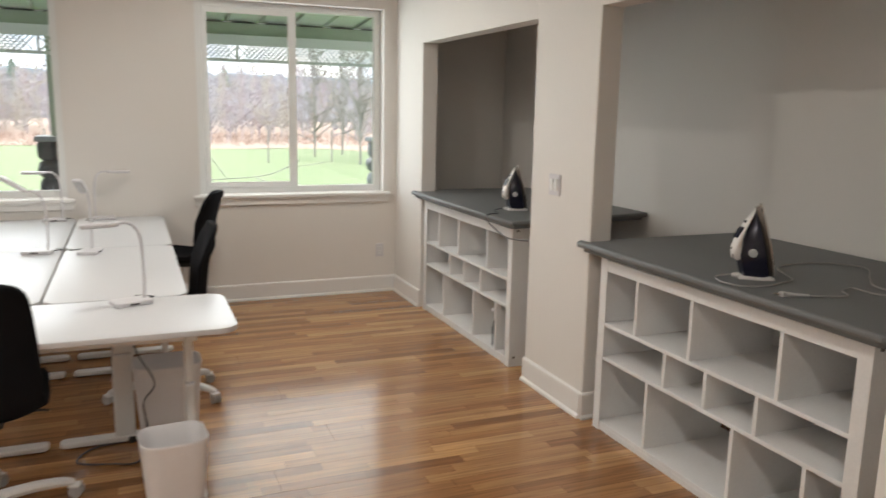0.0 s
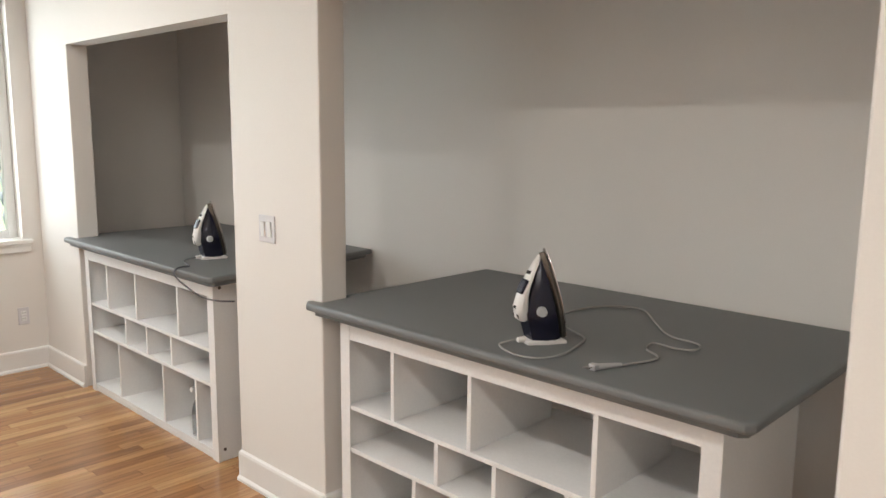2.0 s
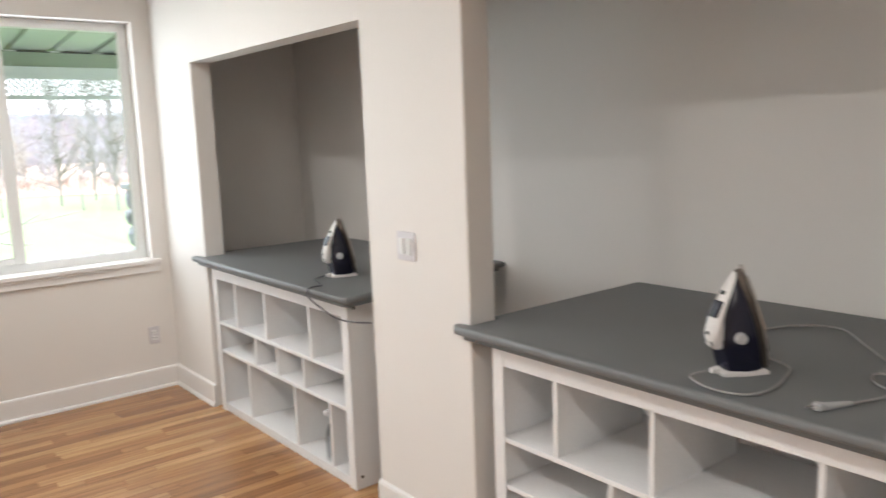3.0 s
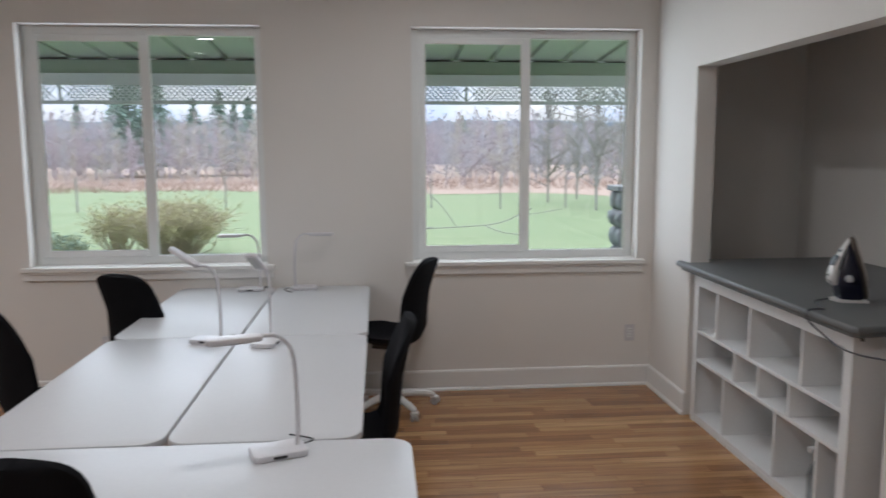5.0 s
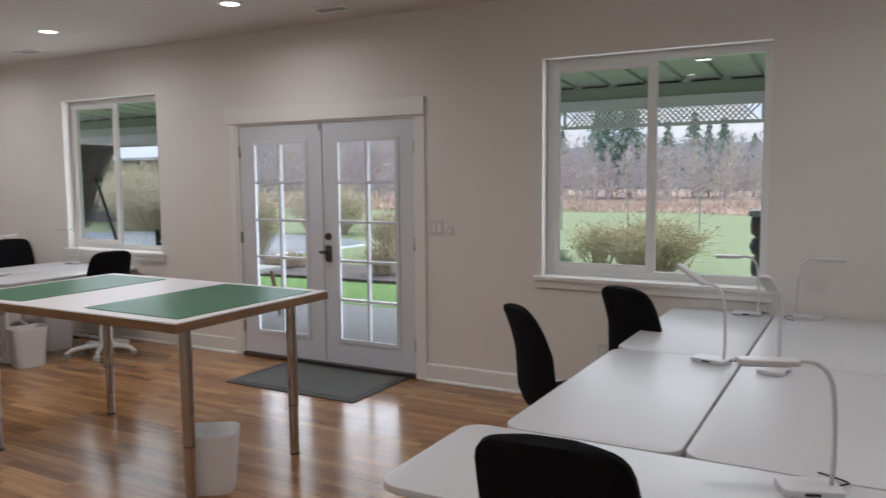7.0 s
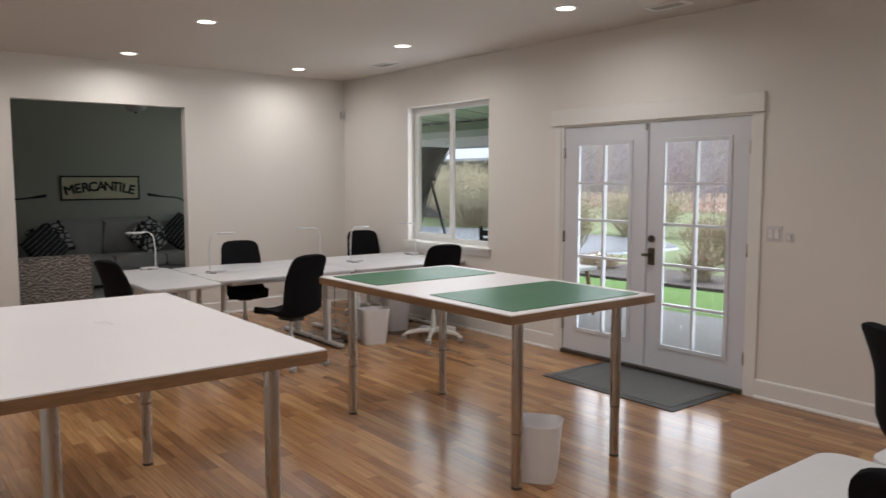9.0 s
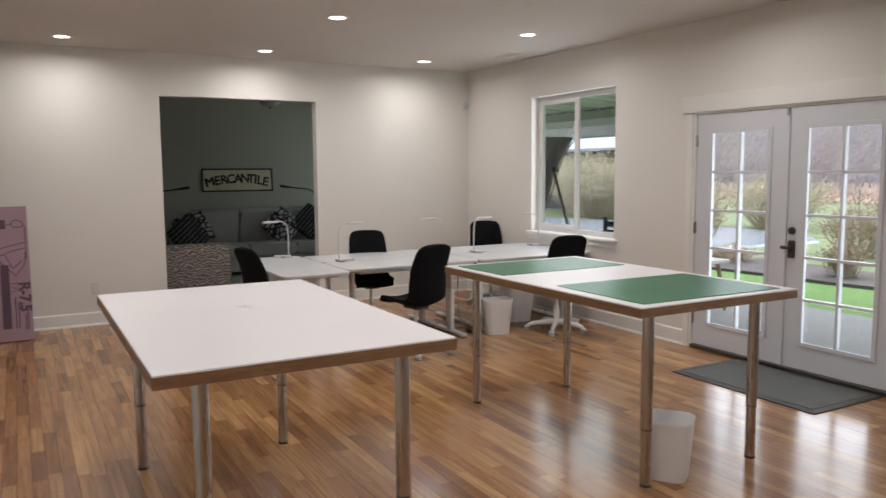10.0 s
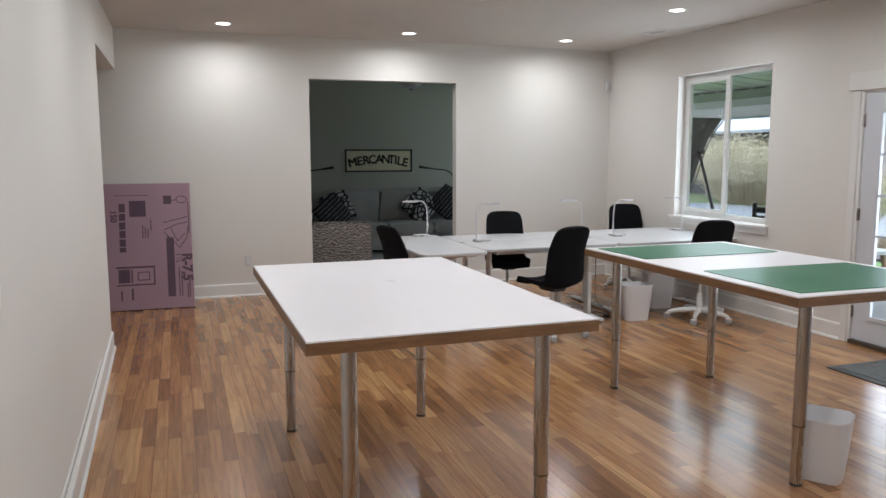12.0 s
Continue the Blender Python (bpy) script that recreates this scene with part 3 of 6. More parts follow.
# ---- garden doors ----
def garden_doors():
    d = thing("door_1", "closed pair of pale grey glazed garden doors", "door", kind="structure")
    bm = bmesh.new()
    box(bm, DX0, YN - 0.01, 0.0, DX0 + 0.03, YN + 0.16, DZ1)
    box(bm, DX1 - 0.03, YN - 0.01, 0.0, DX1, YN + 0.16, DZ1)
    box(bm, DX0 + 0.03, YN - 0.01, DZ1 - 0.018, DX1 - 0.03, YN + 0.16, DZ1)
    part("door_frame", bm, M_TRIM, d)
    bm = bmesh.new()
    box(bm, DX0 - 0.07, YN - 0.018, 0.0, DX0 - 0.002, YN - 0.001, DZ1 - 0.004, bevel=0.003)
    box(bm, DX1 + 0.002, YN - 0.018, 0.0, DX1 + 0.07, YN - 0.001, DZ1 - 0.004, bevel=0.003)
    part("casing", bm, M_TRIM, d)
    block("lintel", M_TRIM, d, DX0 - 0.11, YN - 0.032, DZ1, DX1 + 0.075, YN - 0.001, DZ1 + 0.142, bevel=0.004)
    block("threshold", M_DARKMETAL, d, DX0 + 0.03, YN - 0.03, 0.0, DX1 - 0.03, YN + 0.16, 0.034, bevel=0.004)
    mid = (DX0 + DX1) / 2 - 0.0
    z0, z1 = 0.038, DZ1 - 0.022
    yl0, yl1 = YN + 0.004, YN + 0.048
    for side, a, c in ((0, DX0 + 0.033, mid - 0.002), (1, mid + 0.002, DX1 - 0.033)):
        g0, g1, h0, h1 = a + 0.155, c - 0.155, z0 + 0.195, z1 - 0.145
        bm = bmesh.new()
        for q in ((a, yl0, z0, g0, yl1, z1), (g1, yl0, z0, c, yl1, z1), (g0, yl0, z0, g1, yl1, h0), (g0, yl0, h1, g1, yl1, z1)):
            box(bm, *q)
        leaf = part("door_leaf", bm, M_DOOR, d)
        bm = bmesh.new()
        r = 0.022
        for q in ((g0 - 0.012, yl0 - 0.010, h0 - 0.012, g0 + r, yl0 + 0.002, h1 + 0.012), (g1 - r, yl0 - 0.010, h0 - 0.012, g1 + 0.012, yl0 + 0.002, h1 + 0.012),
                  (g0 + r, yl0 - 0.010, h0 - 0.012, g1 - r, yl0 + 0.002, h0 + r), (g0 + r, yl0 - 0.010, h1 - r, g1 - r, yl0 + 0.002, h1 + 0.012)):
            box(bm, *q, bevel=0.003)
        part("glazing_bead", bm, M_DOOR, leaf)
        gm = (g0 + g1) / 2
        block("muntin", M_DOOR, leaf, gm - 0.011, yl0 - 0.004, h0 + r, gm + 0.011, yl1 - 0.008, h1 - r, bevel=0.003)
        for k in range(1, 5):
            zz = h0 + r + (h1 - h0 - 2 * r) * k / 5
            block("muntin", M_DOOR, leaf, g0 + r, yl0 - 0.002, zz - 0.011, g1 - r, yl1 - 0.010, zz + 0.011, bevel=0.003)
        for k in range(5):
            for u in range(2):
                xa, xb = (g0, gm) if u == 0 else (gm, g1)
                za = h0 + (h1 - h0) * k / 5
                p = block("pane", M_GLASS, leaf, xa + 0.004, yl0 + 0.02, za + 0.004, xb - 0.004, yl0 + 0.025, za + (h1 - h0) / 5 - 0.004)
                p.visible_shadow = False
        hx = DX0 + 0.03 if side == 0 else DX1 - 0.03
        for zz in (0.27, 1.08, 1.84):
            bm = bmesh.new()
            rod(bm, (hx, yl0 - 0.008, zz - 0.05), (hx, yl0 - 0.008, zz + 0.05), 0.008, seg=10)
            box(bm, hx - 0.016, yl0 - 0.003, zz - 0.05, hx + 0.016, yl0 + 0.001, zz + 0.05)
            part("hinge", bm, M_STEEL, leaf)
        if side == 1:
            lx = a + 0.062
            bm = bmesh.new()
            rod(bm, (lx, yl0, 1.115), (lx, yl0 - 0.022, 1.115), 0.030, 0.027, 18)
            box(bm, lx - 0.006, yl0 - 0.034, 1.10, lx + 0.006, yl0 - 0.02, 1.13, bevel=0.002)
            part("deadbolt", bm, M_DARKMETAL, leaf)
            bm = bmesh.new()
            box(bm, lx - 0.032, yl0 - 0.014, 0.90, lx + 0.032, yl0, 1.04, bevel=0.008)
            rod(bm, (lx, yl0 - 0.01, 0.985), (lx, yl0 - 0.055, 0.985), 0.012)
            box(bm, lx - 0.058, yl0 - 0.068, 0.972, lx + 0.012, yl0 - 0.048, 0.998, bevel=0.006)
            part("door_handle", bm, M_DARKMETAL, leaf, "dark bronze lever handle")
            block("astragal", M_DOOR, leaf, a - 0.016, yl0 - 0.014, z0, a + 0.014, yl0 - 0.001, z1, bevel=0.004)
            block("flush_bolt", M_STEEL, leaf, a - 0.012, yl0 - 0.026, z1 - 0.06, a + 0.012, yl0 - 0.015, z1 - 0.005, bevel=0.003)


garden_doors()


# ---- ceiling and wall fittings ----
def downlight(x, y):
    d = thing("ceiling_light", "lit round white recessed downlight in the ceiling", "ceiling light", "recessed ceiling lights", pose(x, y, CEIL))
    bm = bmesh.new()
    ring = [(0.066, -0.001), (0.066, -0.006), (0.082, -0.007), (0.092, -0.003), (0.092, 0.0)]
    k = 28
    vs = [[bm.verts.new((r * math.cos(2 * math.pi * i / k), r * math.sin(2 * math.pi * i / k), z)) for i in range(k)] for r, z in ring]
    for p, q in zip(vs, vs[1:]):
        for i in range(k):
            bm.faces.new((p[i], p[(i + 1) % k], q[(i + 1) % k], q[i]))
    part("trim_ring", bm, M_TRIM, d, smooth=True)
    bm = bmesh.new()
    bmesh.ops.create_circle(bm, cap_ends=True, segments=k, radius=0.066, matrix=pose(0, 0, -0.004))
    part("lens", bm, M_LED, d)


for cx, cy in CANS:
    downlight(cx, cy)


def ceiling_vent(x, y):
    v = thing("ceiling_vent", "white slotted air vent in the ceiling", "vent", "ceiling vents", pose(x, y, CEIL))
    block("backing", M_INK, v, -0.13, -0.055, -0.003, 0.13, 0.055, -0.0005)
    bm = bmesh.new()
    for d in ((-0.16, -0.08, -0.009, 0.16, -0.055, 0), (-0.16, 0.055, -0.009, 0.16, 0.08, 0), (-0.16, -0.055, -0.009, -0.13, 0.055, 0), (0.13, -0.055, -0.009, 0.16, 0.055, 0)):
        box(bm, *d)
    part("frame", bm, M_TRIM, v)
    for k in range(5):
        block("slat", M_TRIM, v, -0.13, -0.006, -0.001, 0.13, 0.006, 0.001, m=pose(0, -0.042 + 0.021 * k, -0.006, 35))


ceiling_vent(-3.44, 6.12)
ceiling_vent(-7.15, 6.12)


def switch_plate(name, label, m, gangs):
    """A plate on the plane y = 0 that faces -y, with rocker paddles."""
    s = thing(name, label, "light switch", at=m)
    w = 0.035 + 0.023 * (gangs - 1)
    block("cover_plate", M_LAMP, s, -w, -0.007, -0.058, w, 0, 0.058, bevel=0.003)
    for g in range(gangs):
        cx = (g - (gangs - 1) / 2) * 0.046
        block("rocker", M_VINYL, s, -0.016, -0.006, -0.033, 0.016, 0.002, 0.033, bevel=0.002, m=pose(cx, -0.007, 0, 4))


def outlet(m):
    o = thing("wall_outlet", "white two-socket wall outlet", "outlet", "wall outlets", m)
    block("cover_plate", M_LAMP, o, -0.035, -0.006, -0.058, 0.035, 0, 0.058, bevel=0.003)
    for z in (-0.02, 0.02):
        block("socket", M_VINYL, o, -0.017, -0.009, z - 0.014, 0.017, -0.005, z + 0.014, bevel=0.003)
        for x in (-0.007, 0.007):
            block("slot", M_INK, o, x - 0.0015, -0.0098, z - 0.004, x + 0.0015, -0.0088, z + 0.007)


outlet(pose(2.056, YN, 0.373))
outlet(pose(XW, 1.938, 0.394, 0, 0, 90))
outlet(pose(-1.45, YN, 0.373))
switch_plate("light_switch", "white double rocker light switch on the pillar", pose(XE, 3.78, 1.21, 0, 0, -90), 2)
switch_plate("light_switch", "white double light switch beside the garden doors", pose(-2.77, YN, 1.216), 2)
switch_plate("light_switch", "small white wall control beside the garden doors", pose(-2.655, YN, 1.195) @ Matrix.Diagonal((0.8, 1, 0.55, 1)), 1)
switch_plate("light_switch", "white rocker light switch on the partition wall", pose(SX, 0.665, 0, 0, 0, 1.2) @ pose(4.42, 0, 1.2, 0, 0, 180), 2)

s = thing("motion_sensor", "small white alarm sensor in the room corner", "sensor", at=pose(XW + 0.002, YN - 0.04, 2.43, 0, 0, 0))
block("housing", M_LAMP, s, 0, -0.03, -0.05, 0.04, 0.03, 0.05, bevel=0.01)
block("sensor_window", M_PALE, s, 0.038, -0.018, -0.03, 0.043, 0.018, 0.005, bevel=0.002)


# narrow slotted grille along the foot of the partition
gr = thing("wall_grille", "long narrow white slotted air grille above the baseboard", "vent", at=pose(SX, 0.665, 0, 0, 0, 1.2))
bm = bmesh.new()
for q in ((1.2, 0, 0.158, 4.1, 0.006, 0.166), (1.2, 0, 0.205, 4.1, 0.006, 0.213), (1.2, 0, 0.166, 1.21, 0.006, 0.205), (4.09, 0, 0.166, 4.1, 0.006, 0.205), (2.7, 0, 0.166, 2.71, 0.006, 0.205)):
    box(bm, *q)
part("frame", bm, M_TRIM, gr)
bm = bmesh.new()
for k in range(44):
    box(bm, 1.23 + k * 0.065, 0, 0.168, 1.275 + k * 0.065, 0.0015, 0.177)
part("slots", bm, M_CORD, gr)


# ---- ironing alcove ----
def shelf_unit(y_left, group):
    """Open cubby unit; local u runs to the viewer's right along the wall, depth along +x."""
    u = thing("cubby_shelf", "white painted open cubby shelf under a grey ironing top", "shelf unit", group, pose(2.215, y_left, 0, 0, 0, -90))
    W, D, H, t = 1.51, 0.54, 0.905, 0.018

    def board(name, *d):
        return block(name, M_SHELF, u, *d, bevel=0.0015)
    board("side_panel", 0, 0, 0, t, D, H)
    board("side_panel", W - t, 0, 0, W, D, H)
    board("top_panel", t, 0.02, H - t, W - t, D, H)
    board("face_rail", t, -0.004, H - 0.075, W - t, 0.016, H - t - 0.001)
    board("face_stile", -0.02, -0.006, 0, 0.034, 0.0, H)
    board("face_stile", W - 0.055, -0.006, 0, W + 0.003, 0.0, H)
    board("kick_rail", t, 0.002, 0, W - t, 0.02, 0.028)
    s0, s1, s2 = 0.030, 0.372, 0.548
    for z in (s0, s1, s2):
        board("shelf", t, 0.001, z, W - t, D, z + t)
    for x in (0.27, 0.648, 1.135):
        board("divider", x - t / 2, 0.002, s2 + t, x + t / 2, 0.46, H - 0.03)
    for x in (0.496, 0.76, 1.045):
        board("divider", x - t / 2, 0.002, s1 + t, x + t / 2, 0.46, s2)
    for x in (0.385, 0.935, 1.292):
        board("divider", x - t / 2, 0.002, s0 + t, x + t / 2, 0.46, s1)
    # backs close some of the cubbies only
    for a, b2, z0, z1 in ((t, 0.30, s2 + t, H - t), (t, W - t, s1 + t, s2), (t, 0.20, s0 + t, s1)):
        board("back_panel", a, D - 0.012, z0, b2, D - 0.002, z1)
    for z in (0.06, H - 0.03):
        bm = bmesh.new()
        rod(bm, (W + 0.001, 0.03, z), (W + 0.006, 0.03, z), 0.008, seg=10)
        part("screw_cap", bm, M_DARKMETAL, u)
    # rear trestle that carries the back of the top
    board("rear_panel", 0.04, 0.90, 0, W - 0.40, 0.92, H)


shelf_unit(5.785, "ironing counters")
shelf_unit(3.285, "ironing counters")


def inset(outline, d):
    """The outline moved inwards by d, about its middle."""
    cx, cy = sum(p[0] for p in outline) / len(outline), (min(p[1] for p in outline) + max(p[1] for p in outline)) / 2
    return [(x - math.copysign(d, x - cx), y - math.copysign(d, y - cy)) for x, y in outline]


def ironing_top(outline, label):
    it = thing("ironing_top", label, "counter top", "ironing tops")
    bm = bmesh.new()
    slab(bm, inset(outline, 0.025), 0.9055, 0.930, 0.003)
    part("board", bm, M_PAD, it)
    bm = bmesh.new()
    slab(bm, outline, 0.9255, 0.957, 0.011)
    part("padded_cover", bm, M_PAD, it, smooth=True)


ironing_top([(2.12, 4.17), (2.14, 4.145), (3.228, 4.30), (3.228, 5.99), (2.345, 5.99), (2.335, 5.86), (2.195, 5.86), (2.19, 5.95), (2.16, 5.955), (2.14, 5.93)], "grey cloth-covered ironing counter top with padded edge")
ironing_top([(2.125, 1.69), (2.145, 1.67), (3.228, 1.67), (3.228, 3.44), (2.345, 3.44), (2.335, 3.40), (2.197, 3.40), (2.19, 3.455), (2.165, 3.46), (2.14, 3.43)], "grey cloth-covered ironing counter top with padded edge")


def steam_iron(m, label):
    """A steam iron on its heel, the sole plate to local +x, its tip up."""
    it = thing("steam_iron", label, "iron", "steam irons", m)
    # a thin boat-shaped sole plate that leans back on the heel
    half = [(0.0, 0.050), (0.05, 0.058), (0.12, 0.056), (0.19, 0.042), (0.25, 0.022), (0.285, 0.006)]
    lean = pose(0.010, 0, 0.004, 0, -12, 0)

    def loft(rows, m=lean):
        bm = bmesh.new()
        rings = []
        for z, w, xb, xf in rows:
            rings.append([bm.verts.new(m @ Vector(p)) for p in ((xf, -w, z), (xf, w, z), ((xb + xf) / 2, w * 0.96, z), (xb, w * 0.6, z), (xb, -w * 0.6, z), ((xb + xf) / 2, -w * 0.96, z))])
        for p, q in zip(rings, rings[1:]):
            for k in range(6):
                bm.faces.new((p[k], p[(k + 1) % 6], q[(k + 1) % 6], q[k]))
        bm.faces.new(rings[0][::-1]), bm.faces.new(rings[-1])
        return bm
    part("sole_plate", loft([(0.006 + z * 1.03, w * 1.05, 0.058, 0.064) for z, w in half]), M_STEEL, it, "polished steel sole plate", True)
    part("skirt", loft([(0.004 + z * 1.0, w * 0.97, 0.040, 0.0585) for z, w in half]), M_DARKMETAL, it, "", True)
    part("water_tank", loft([(0.004, 0.047, -0.048, 0.041), (0.06, 0.051, -0.052, 0.041), (0.11, 0.050, -0.052, 0.041), (0.16, 0.042, -0.030, 0.041), (0.21, 0.028, 0.000, 0.041), (0.25, 0.013, 0.024, 0.041), (0.268, 0.005, 0.034, 0.041)]), M_NAVY, it, "dark navy water tank", True)
    part("heel", loft([(0.0, 0.052, -0.060, 0.072), (0.009, 0.052, -0.060, 0.072), (0.014, 0.046, -0.052, 0.064)], Matrix.Identity(4)), M_IRONWHITE, it, "", True)
    bm = bmesh.new()
    rows = [(0.036, 0.282, 0.007, 0.007), (0.022, 0.262, 0.017, 0.018), (-0.004, 0.230, 0.024, 0.024), (-0.034, 0.190, 0.029, 0.027), (-0.054, 0.152, 0.032, 0.028), (-0.057, 0.118, 0.030, 0.028), (-0.044, 0.094, 0.022, 0.020)]
    rings = []
    for x, z, wy, tx in rows:
        rings.append([bm.verts.new(lean @ Vector((x + tx * math.cos(a) * 0.95, wy * math.sin(a), z + tx * math.cos(a) * 0.55))) for a in (2 * math.pi * i / 10 for i in range(10))])
    for p, q in zip(rings, rings[1:]):
        for k in range(10):
            bm.faces.new((p[k], p[(k + 1) % 10], q[(k + 1) % 10], q[k]))
    bm.faces.new(rings[0][::-1]), bm.faces.new(rings[-1])
    handle = part("handle", bm, M_IRONWHITE, it, "ivory handle", True)
    block("grip", M_NAVY, handle, -0.006, -0.0205, -0.026, 0.010, 0.0205, 0.026, bevel=0.006, m=lean @ pose(-0.0385, 0, 0.198, 0, 38, 0))
    block("display", M_INK, handle, -0.004, -0.010, -0.006, 0.004, 0.010, 0.006, bevel=0.002, m=lean @ pose(-0.0075, 0, 0.237, 0, 38, 0))
    for zz, yy in ((0.112, -0.010), (0.112, 0.012), (0.140, 0.0)):
        bm = bmesh.new()
        rod(bm, lean @ Vector((-0.060, yy, zz)), lean @ Vector((-0.080, yy, zz - 0.004)), 0.009, 0.0075, 12)
        part("button", bm, M_INK, it)
    for side in (-1, 1):
        bm = bmesh.new()
        rod(bm, lean @ Vector((-0.008, side * 0.044, 0.112)), lean @ Vector((-0.010, side * 0.058, 0.112)), 0.017, 0.015, 22)
        part("dial", bm, M_PALE, it, "pale grey temperature dial", True)
    bm = bmesh.new()
    rod(bm, (-0.055, 0, 0.012), (-0.082, 0, 0.013), 0.012, 0.008, 12)
    part("cord_collar", bm, M_IRONWHITE, it)


ZT = 0.957
steam_iron(pose(2.352, 2.455, ZT, 0, 0, -24) @ Matrix.Scale(0.98, 4), "navy and ivory steam iron standing on the grey top")
steam_iron(pose(2.405, 4.63, ZT, 0, 0, -6) @ Matrix.Scale(0.97, 4), "navy and ivory steam iron on the grey top beside the pillar")

c = thing("power_cord", "grey power cord looped loosely over the ironing top", "cord", "iron cords")
bm = bmesh.new()
zc = ZT + 0.005
tube(bm, smooth_path([(2.270, 2.495, 0.970), (2.225, 2.515, zc), (2.185, 2.467, zc), (2.165, 2.40, zc), (2.19, 2.33, zc), (2.272, 2.308, zc), (2.40, 2.335, zc), (2.475, 2.366, zc), (2.53, 2.46, zc), (2.60, 2.564, zc), (2.70, 2.605, zc),
                      (2.83, 2.608, zc), (2.943, 2.55, zc), (2.977, 2.44, zc), (2.816, 2.293, zc), (2.70, 2.18, zc), (2.672, 2.068, zc), (2.60, 2.045, zc), (2.575, 2.10, zc), (2.582, 2.175, zc), (2.503, 2.155, zc),
                      (2.441, 2.085, zc), (2.30, 2.125, zc)], 7), 0.0036, 8)
part("cable", bm, M_CORD, c, smooth=True)
bm = bmesh.new()
rod(bm, (2.30, 2.125, zc + 0.002), (2.225, 2.156, zc + 0.005), 0.006, 0.010, 12)
box(bm, 2.205, 2.151, ZT + 0.001, 2.226, 2.175, ZT + 0.021, bevel=0.004)
plug = part("plug", bm, M_CASTER, c)
bm = bmesh.new()
rod(bm, (2.20, 2.158, ZT + 0.013), (2.18, 2.164, ZT + 0.013), 0.002)
rod(bm, (2.203, 2.171, ZT + 0.013), (2.183, 2.177, ZT + 0.013), 0.002)
part("prong", bm, M_STEEL, plug)
c = thing("power_cord", "dark power cord hanging over the front of the ironing top", "cord", "iron cords")
bm = bmesh.new()
tube(bm, smooth_path([(2.322, 4.639, 0.970), (2.25, 4.62, zc), (2.20, 4.47, zc), (2.15, 4.46, zc + 0.001), (2.115, 4.455, 0.952), (2.110, 4.43, 0.92), (2.118, 4.34, 0.885), (2.135, 4.24, 0.852), (2.16, 4.15, 0.845), (2.20, 4.062, 0.85)], 7), 0.0038, 8)
part("cable", bm, M_DARKCORD, c, smooth=True)

b = thing("spray_bottle", "clear plastic spray bottle standing in a cubby", "bottle", at=pose(2.27, 4.56, 0.048))
bm = bmesh.new()
prof = [(0.0, 0.036), (0.01, 0.040), (0.13, 0.040), (0.17, 0.030), (0.20, 0.014), (0.215, 0.013)]
rings = [[bm.verts.new((r * math.cos(2 * math.pi * i / 18), r * math.sin(2 * math.pi * i / 18), z)) for i in range(18)] for z, r in prof]
for p, q in zip(rings, rings[1:]):
    for i in range(18):
        bm.faces.new((p[i], p[(i + 1) % 18], q[(i + 1) % 18], q[i]))
bm.faces.new(rings[0][::-1]), bm.faces.new(rings[-1])
part("bottle_body", bm, M_BOTTLE, b, smooth=True)
bm = bmesh.new()
rod(bm, (0, 0, 0.216), (0, 0, 0.24), 0.016)
box(bm, -0.045, -0.011, 0.24, 0.025, 0.011, 0.265, bevel=0.005)
part("spray_head", bm, M_PLASTIC, b)


# ---- office desks ----
def desk(m, group, label="white laminate desk with rounded corners on white T-legs"):
    """A desk 1.37 by 0.61 m; length along local x."""
    d = thing("desk", label, "desk", group, m)
    L, W, H = 1.372, 0.605, 0.742
    bm = bmesh.new()
    slab(bm, rounded(-L / 2, -W / 2, L / 2, W / 2, 0.075, 7), H - 0.024, H, 0.003)
    part("tabletop", bm, M_DESK, d, smooth=True)
    for y in (-0.2, 0.2):
        block("frame_rail", M_DESKLEG, d, -0.52, y - 0.02, H - 0.062, 0.52, y + 0.02, H - 0.025, bevel=0.003)
    for x in (-0.52, 0.52):
        bm = bmesh.new()
        box(bm, x - 0.022, -0.045, 0.03, x + 0.022, 0.045, 0.44, bevel=0.012)
        box(bm, x - 0.016, -0.038, 0.44, x + 0.016, 0.038, H - 0.06, bevel=0.009)
        box(bm, x - 0.02, -0.24, H - 0.06, x + 0.02, 0.24, H - 0.0255, bevel=0.004)
        part("leg", bm, M_DESKLEG, d)
        bm = bmesh.new()
        slab(bm, rounded(x - 0.034, -0.285, x + 0.034, 0.285, 0.028, 5), 0.008, 0.034, 0.006)
        foot = part("foot", bm, M_DESKLEG, d, smooth=True)
        for y in (-0.25, 0.25):
            bm = bmesh.new()
            rod(bm, (x, y, 0), (x, y, 0.009), 0.018, seg=12)
            part("glide", bm, M_RUBBER, foot)
    return d


def desk_cluster(dx, group):
    cx = -0.345 + dx
    first = None
    for k in range(2):
        for sx in (-1, 1):
            m = pose(cx + sx * 0.308, 4.437 + 1.376 * k, 0, 0, 0, 90)
            if first is None:
                first = desk(m, group)
            else:
                copy_thing(first, m)
    end = copy_thing(first, pose(cx + 0.018, 3.437, 0))
    end.scale = (1.085, 1, 1)


desk_cluster(0.0, "desks by the ironing alcove")
desk_cluster(-6.42, "desks by the far wall")


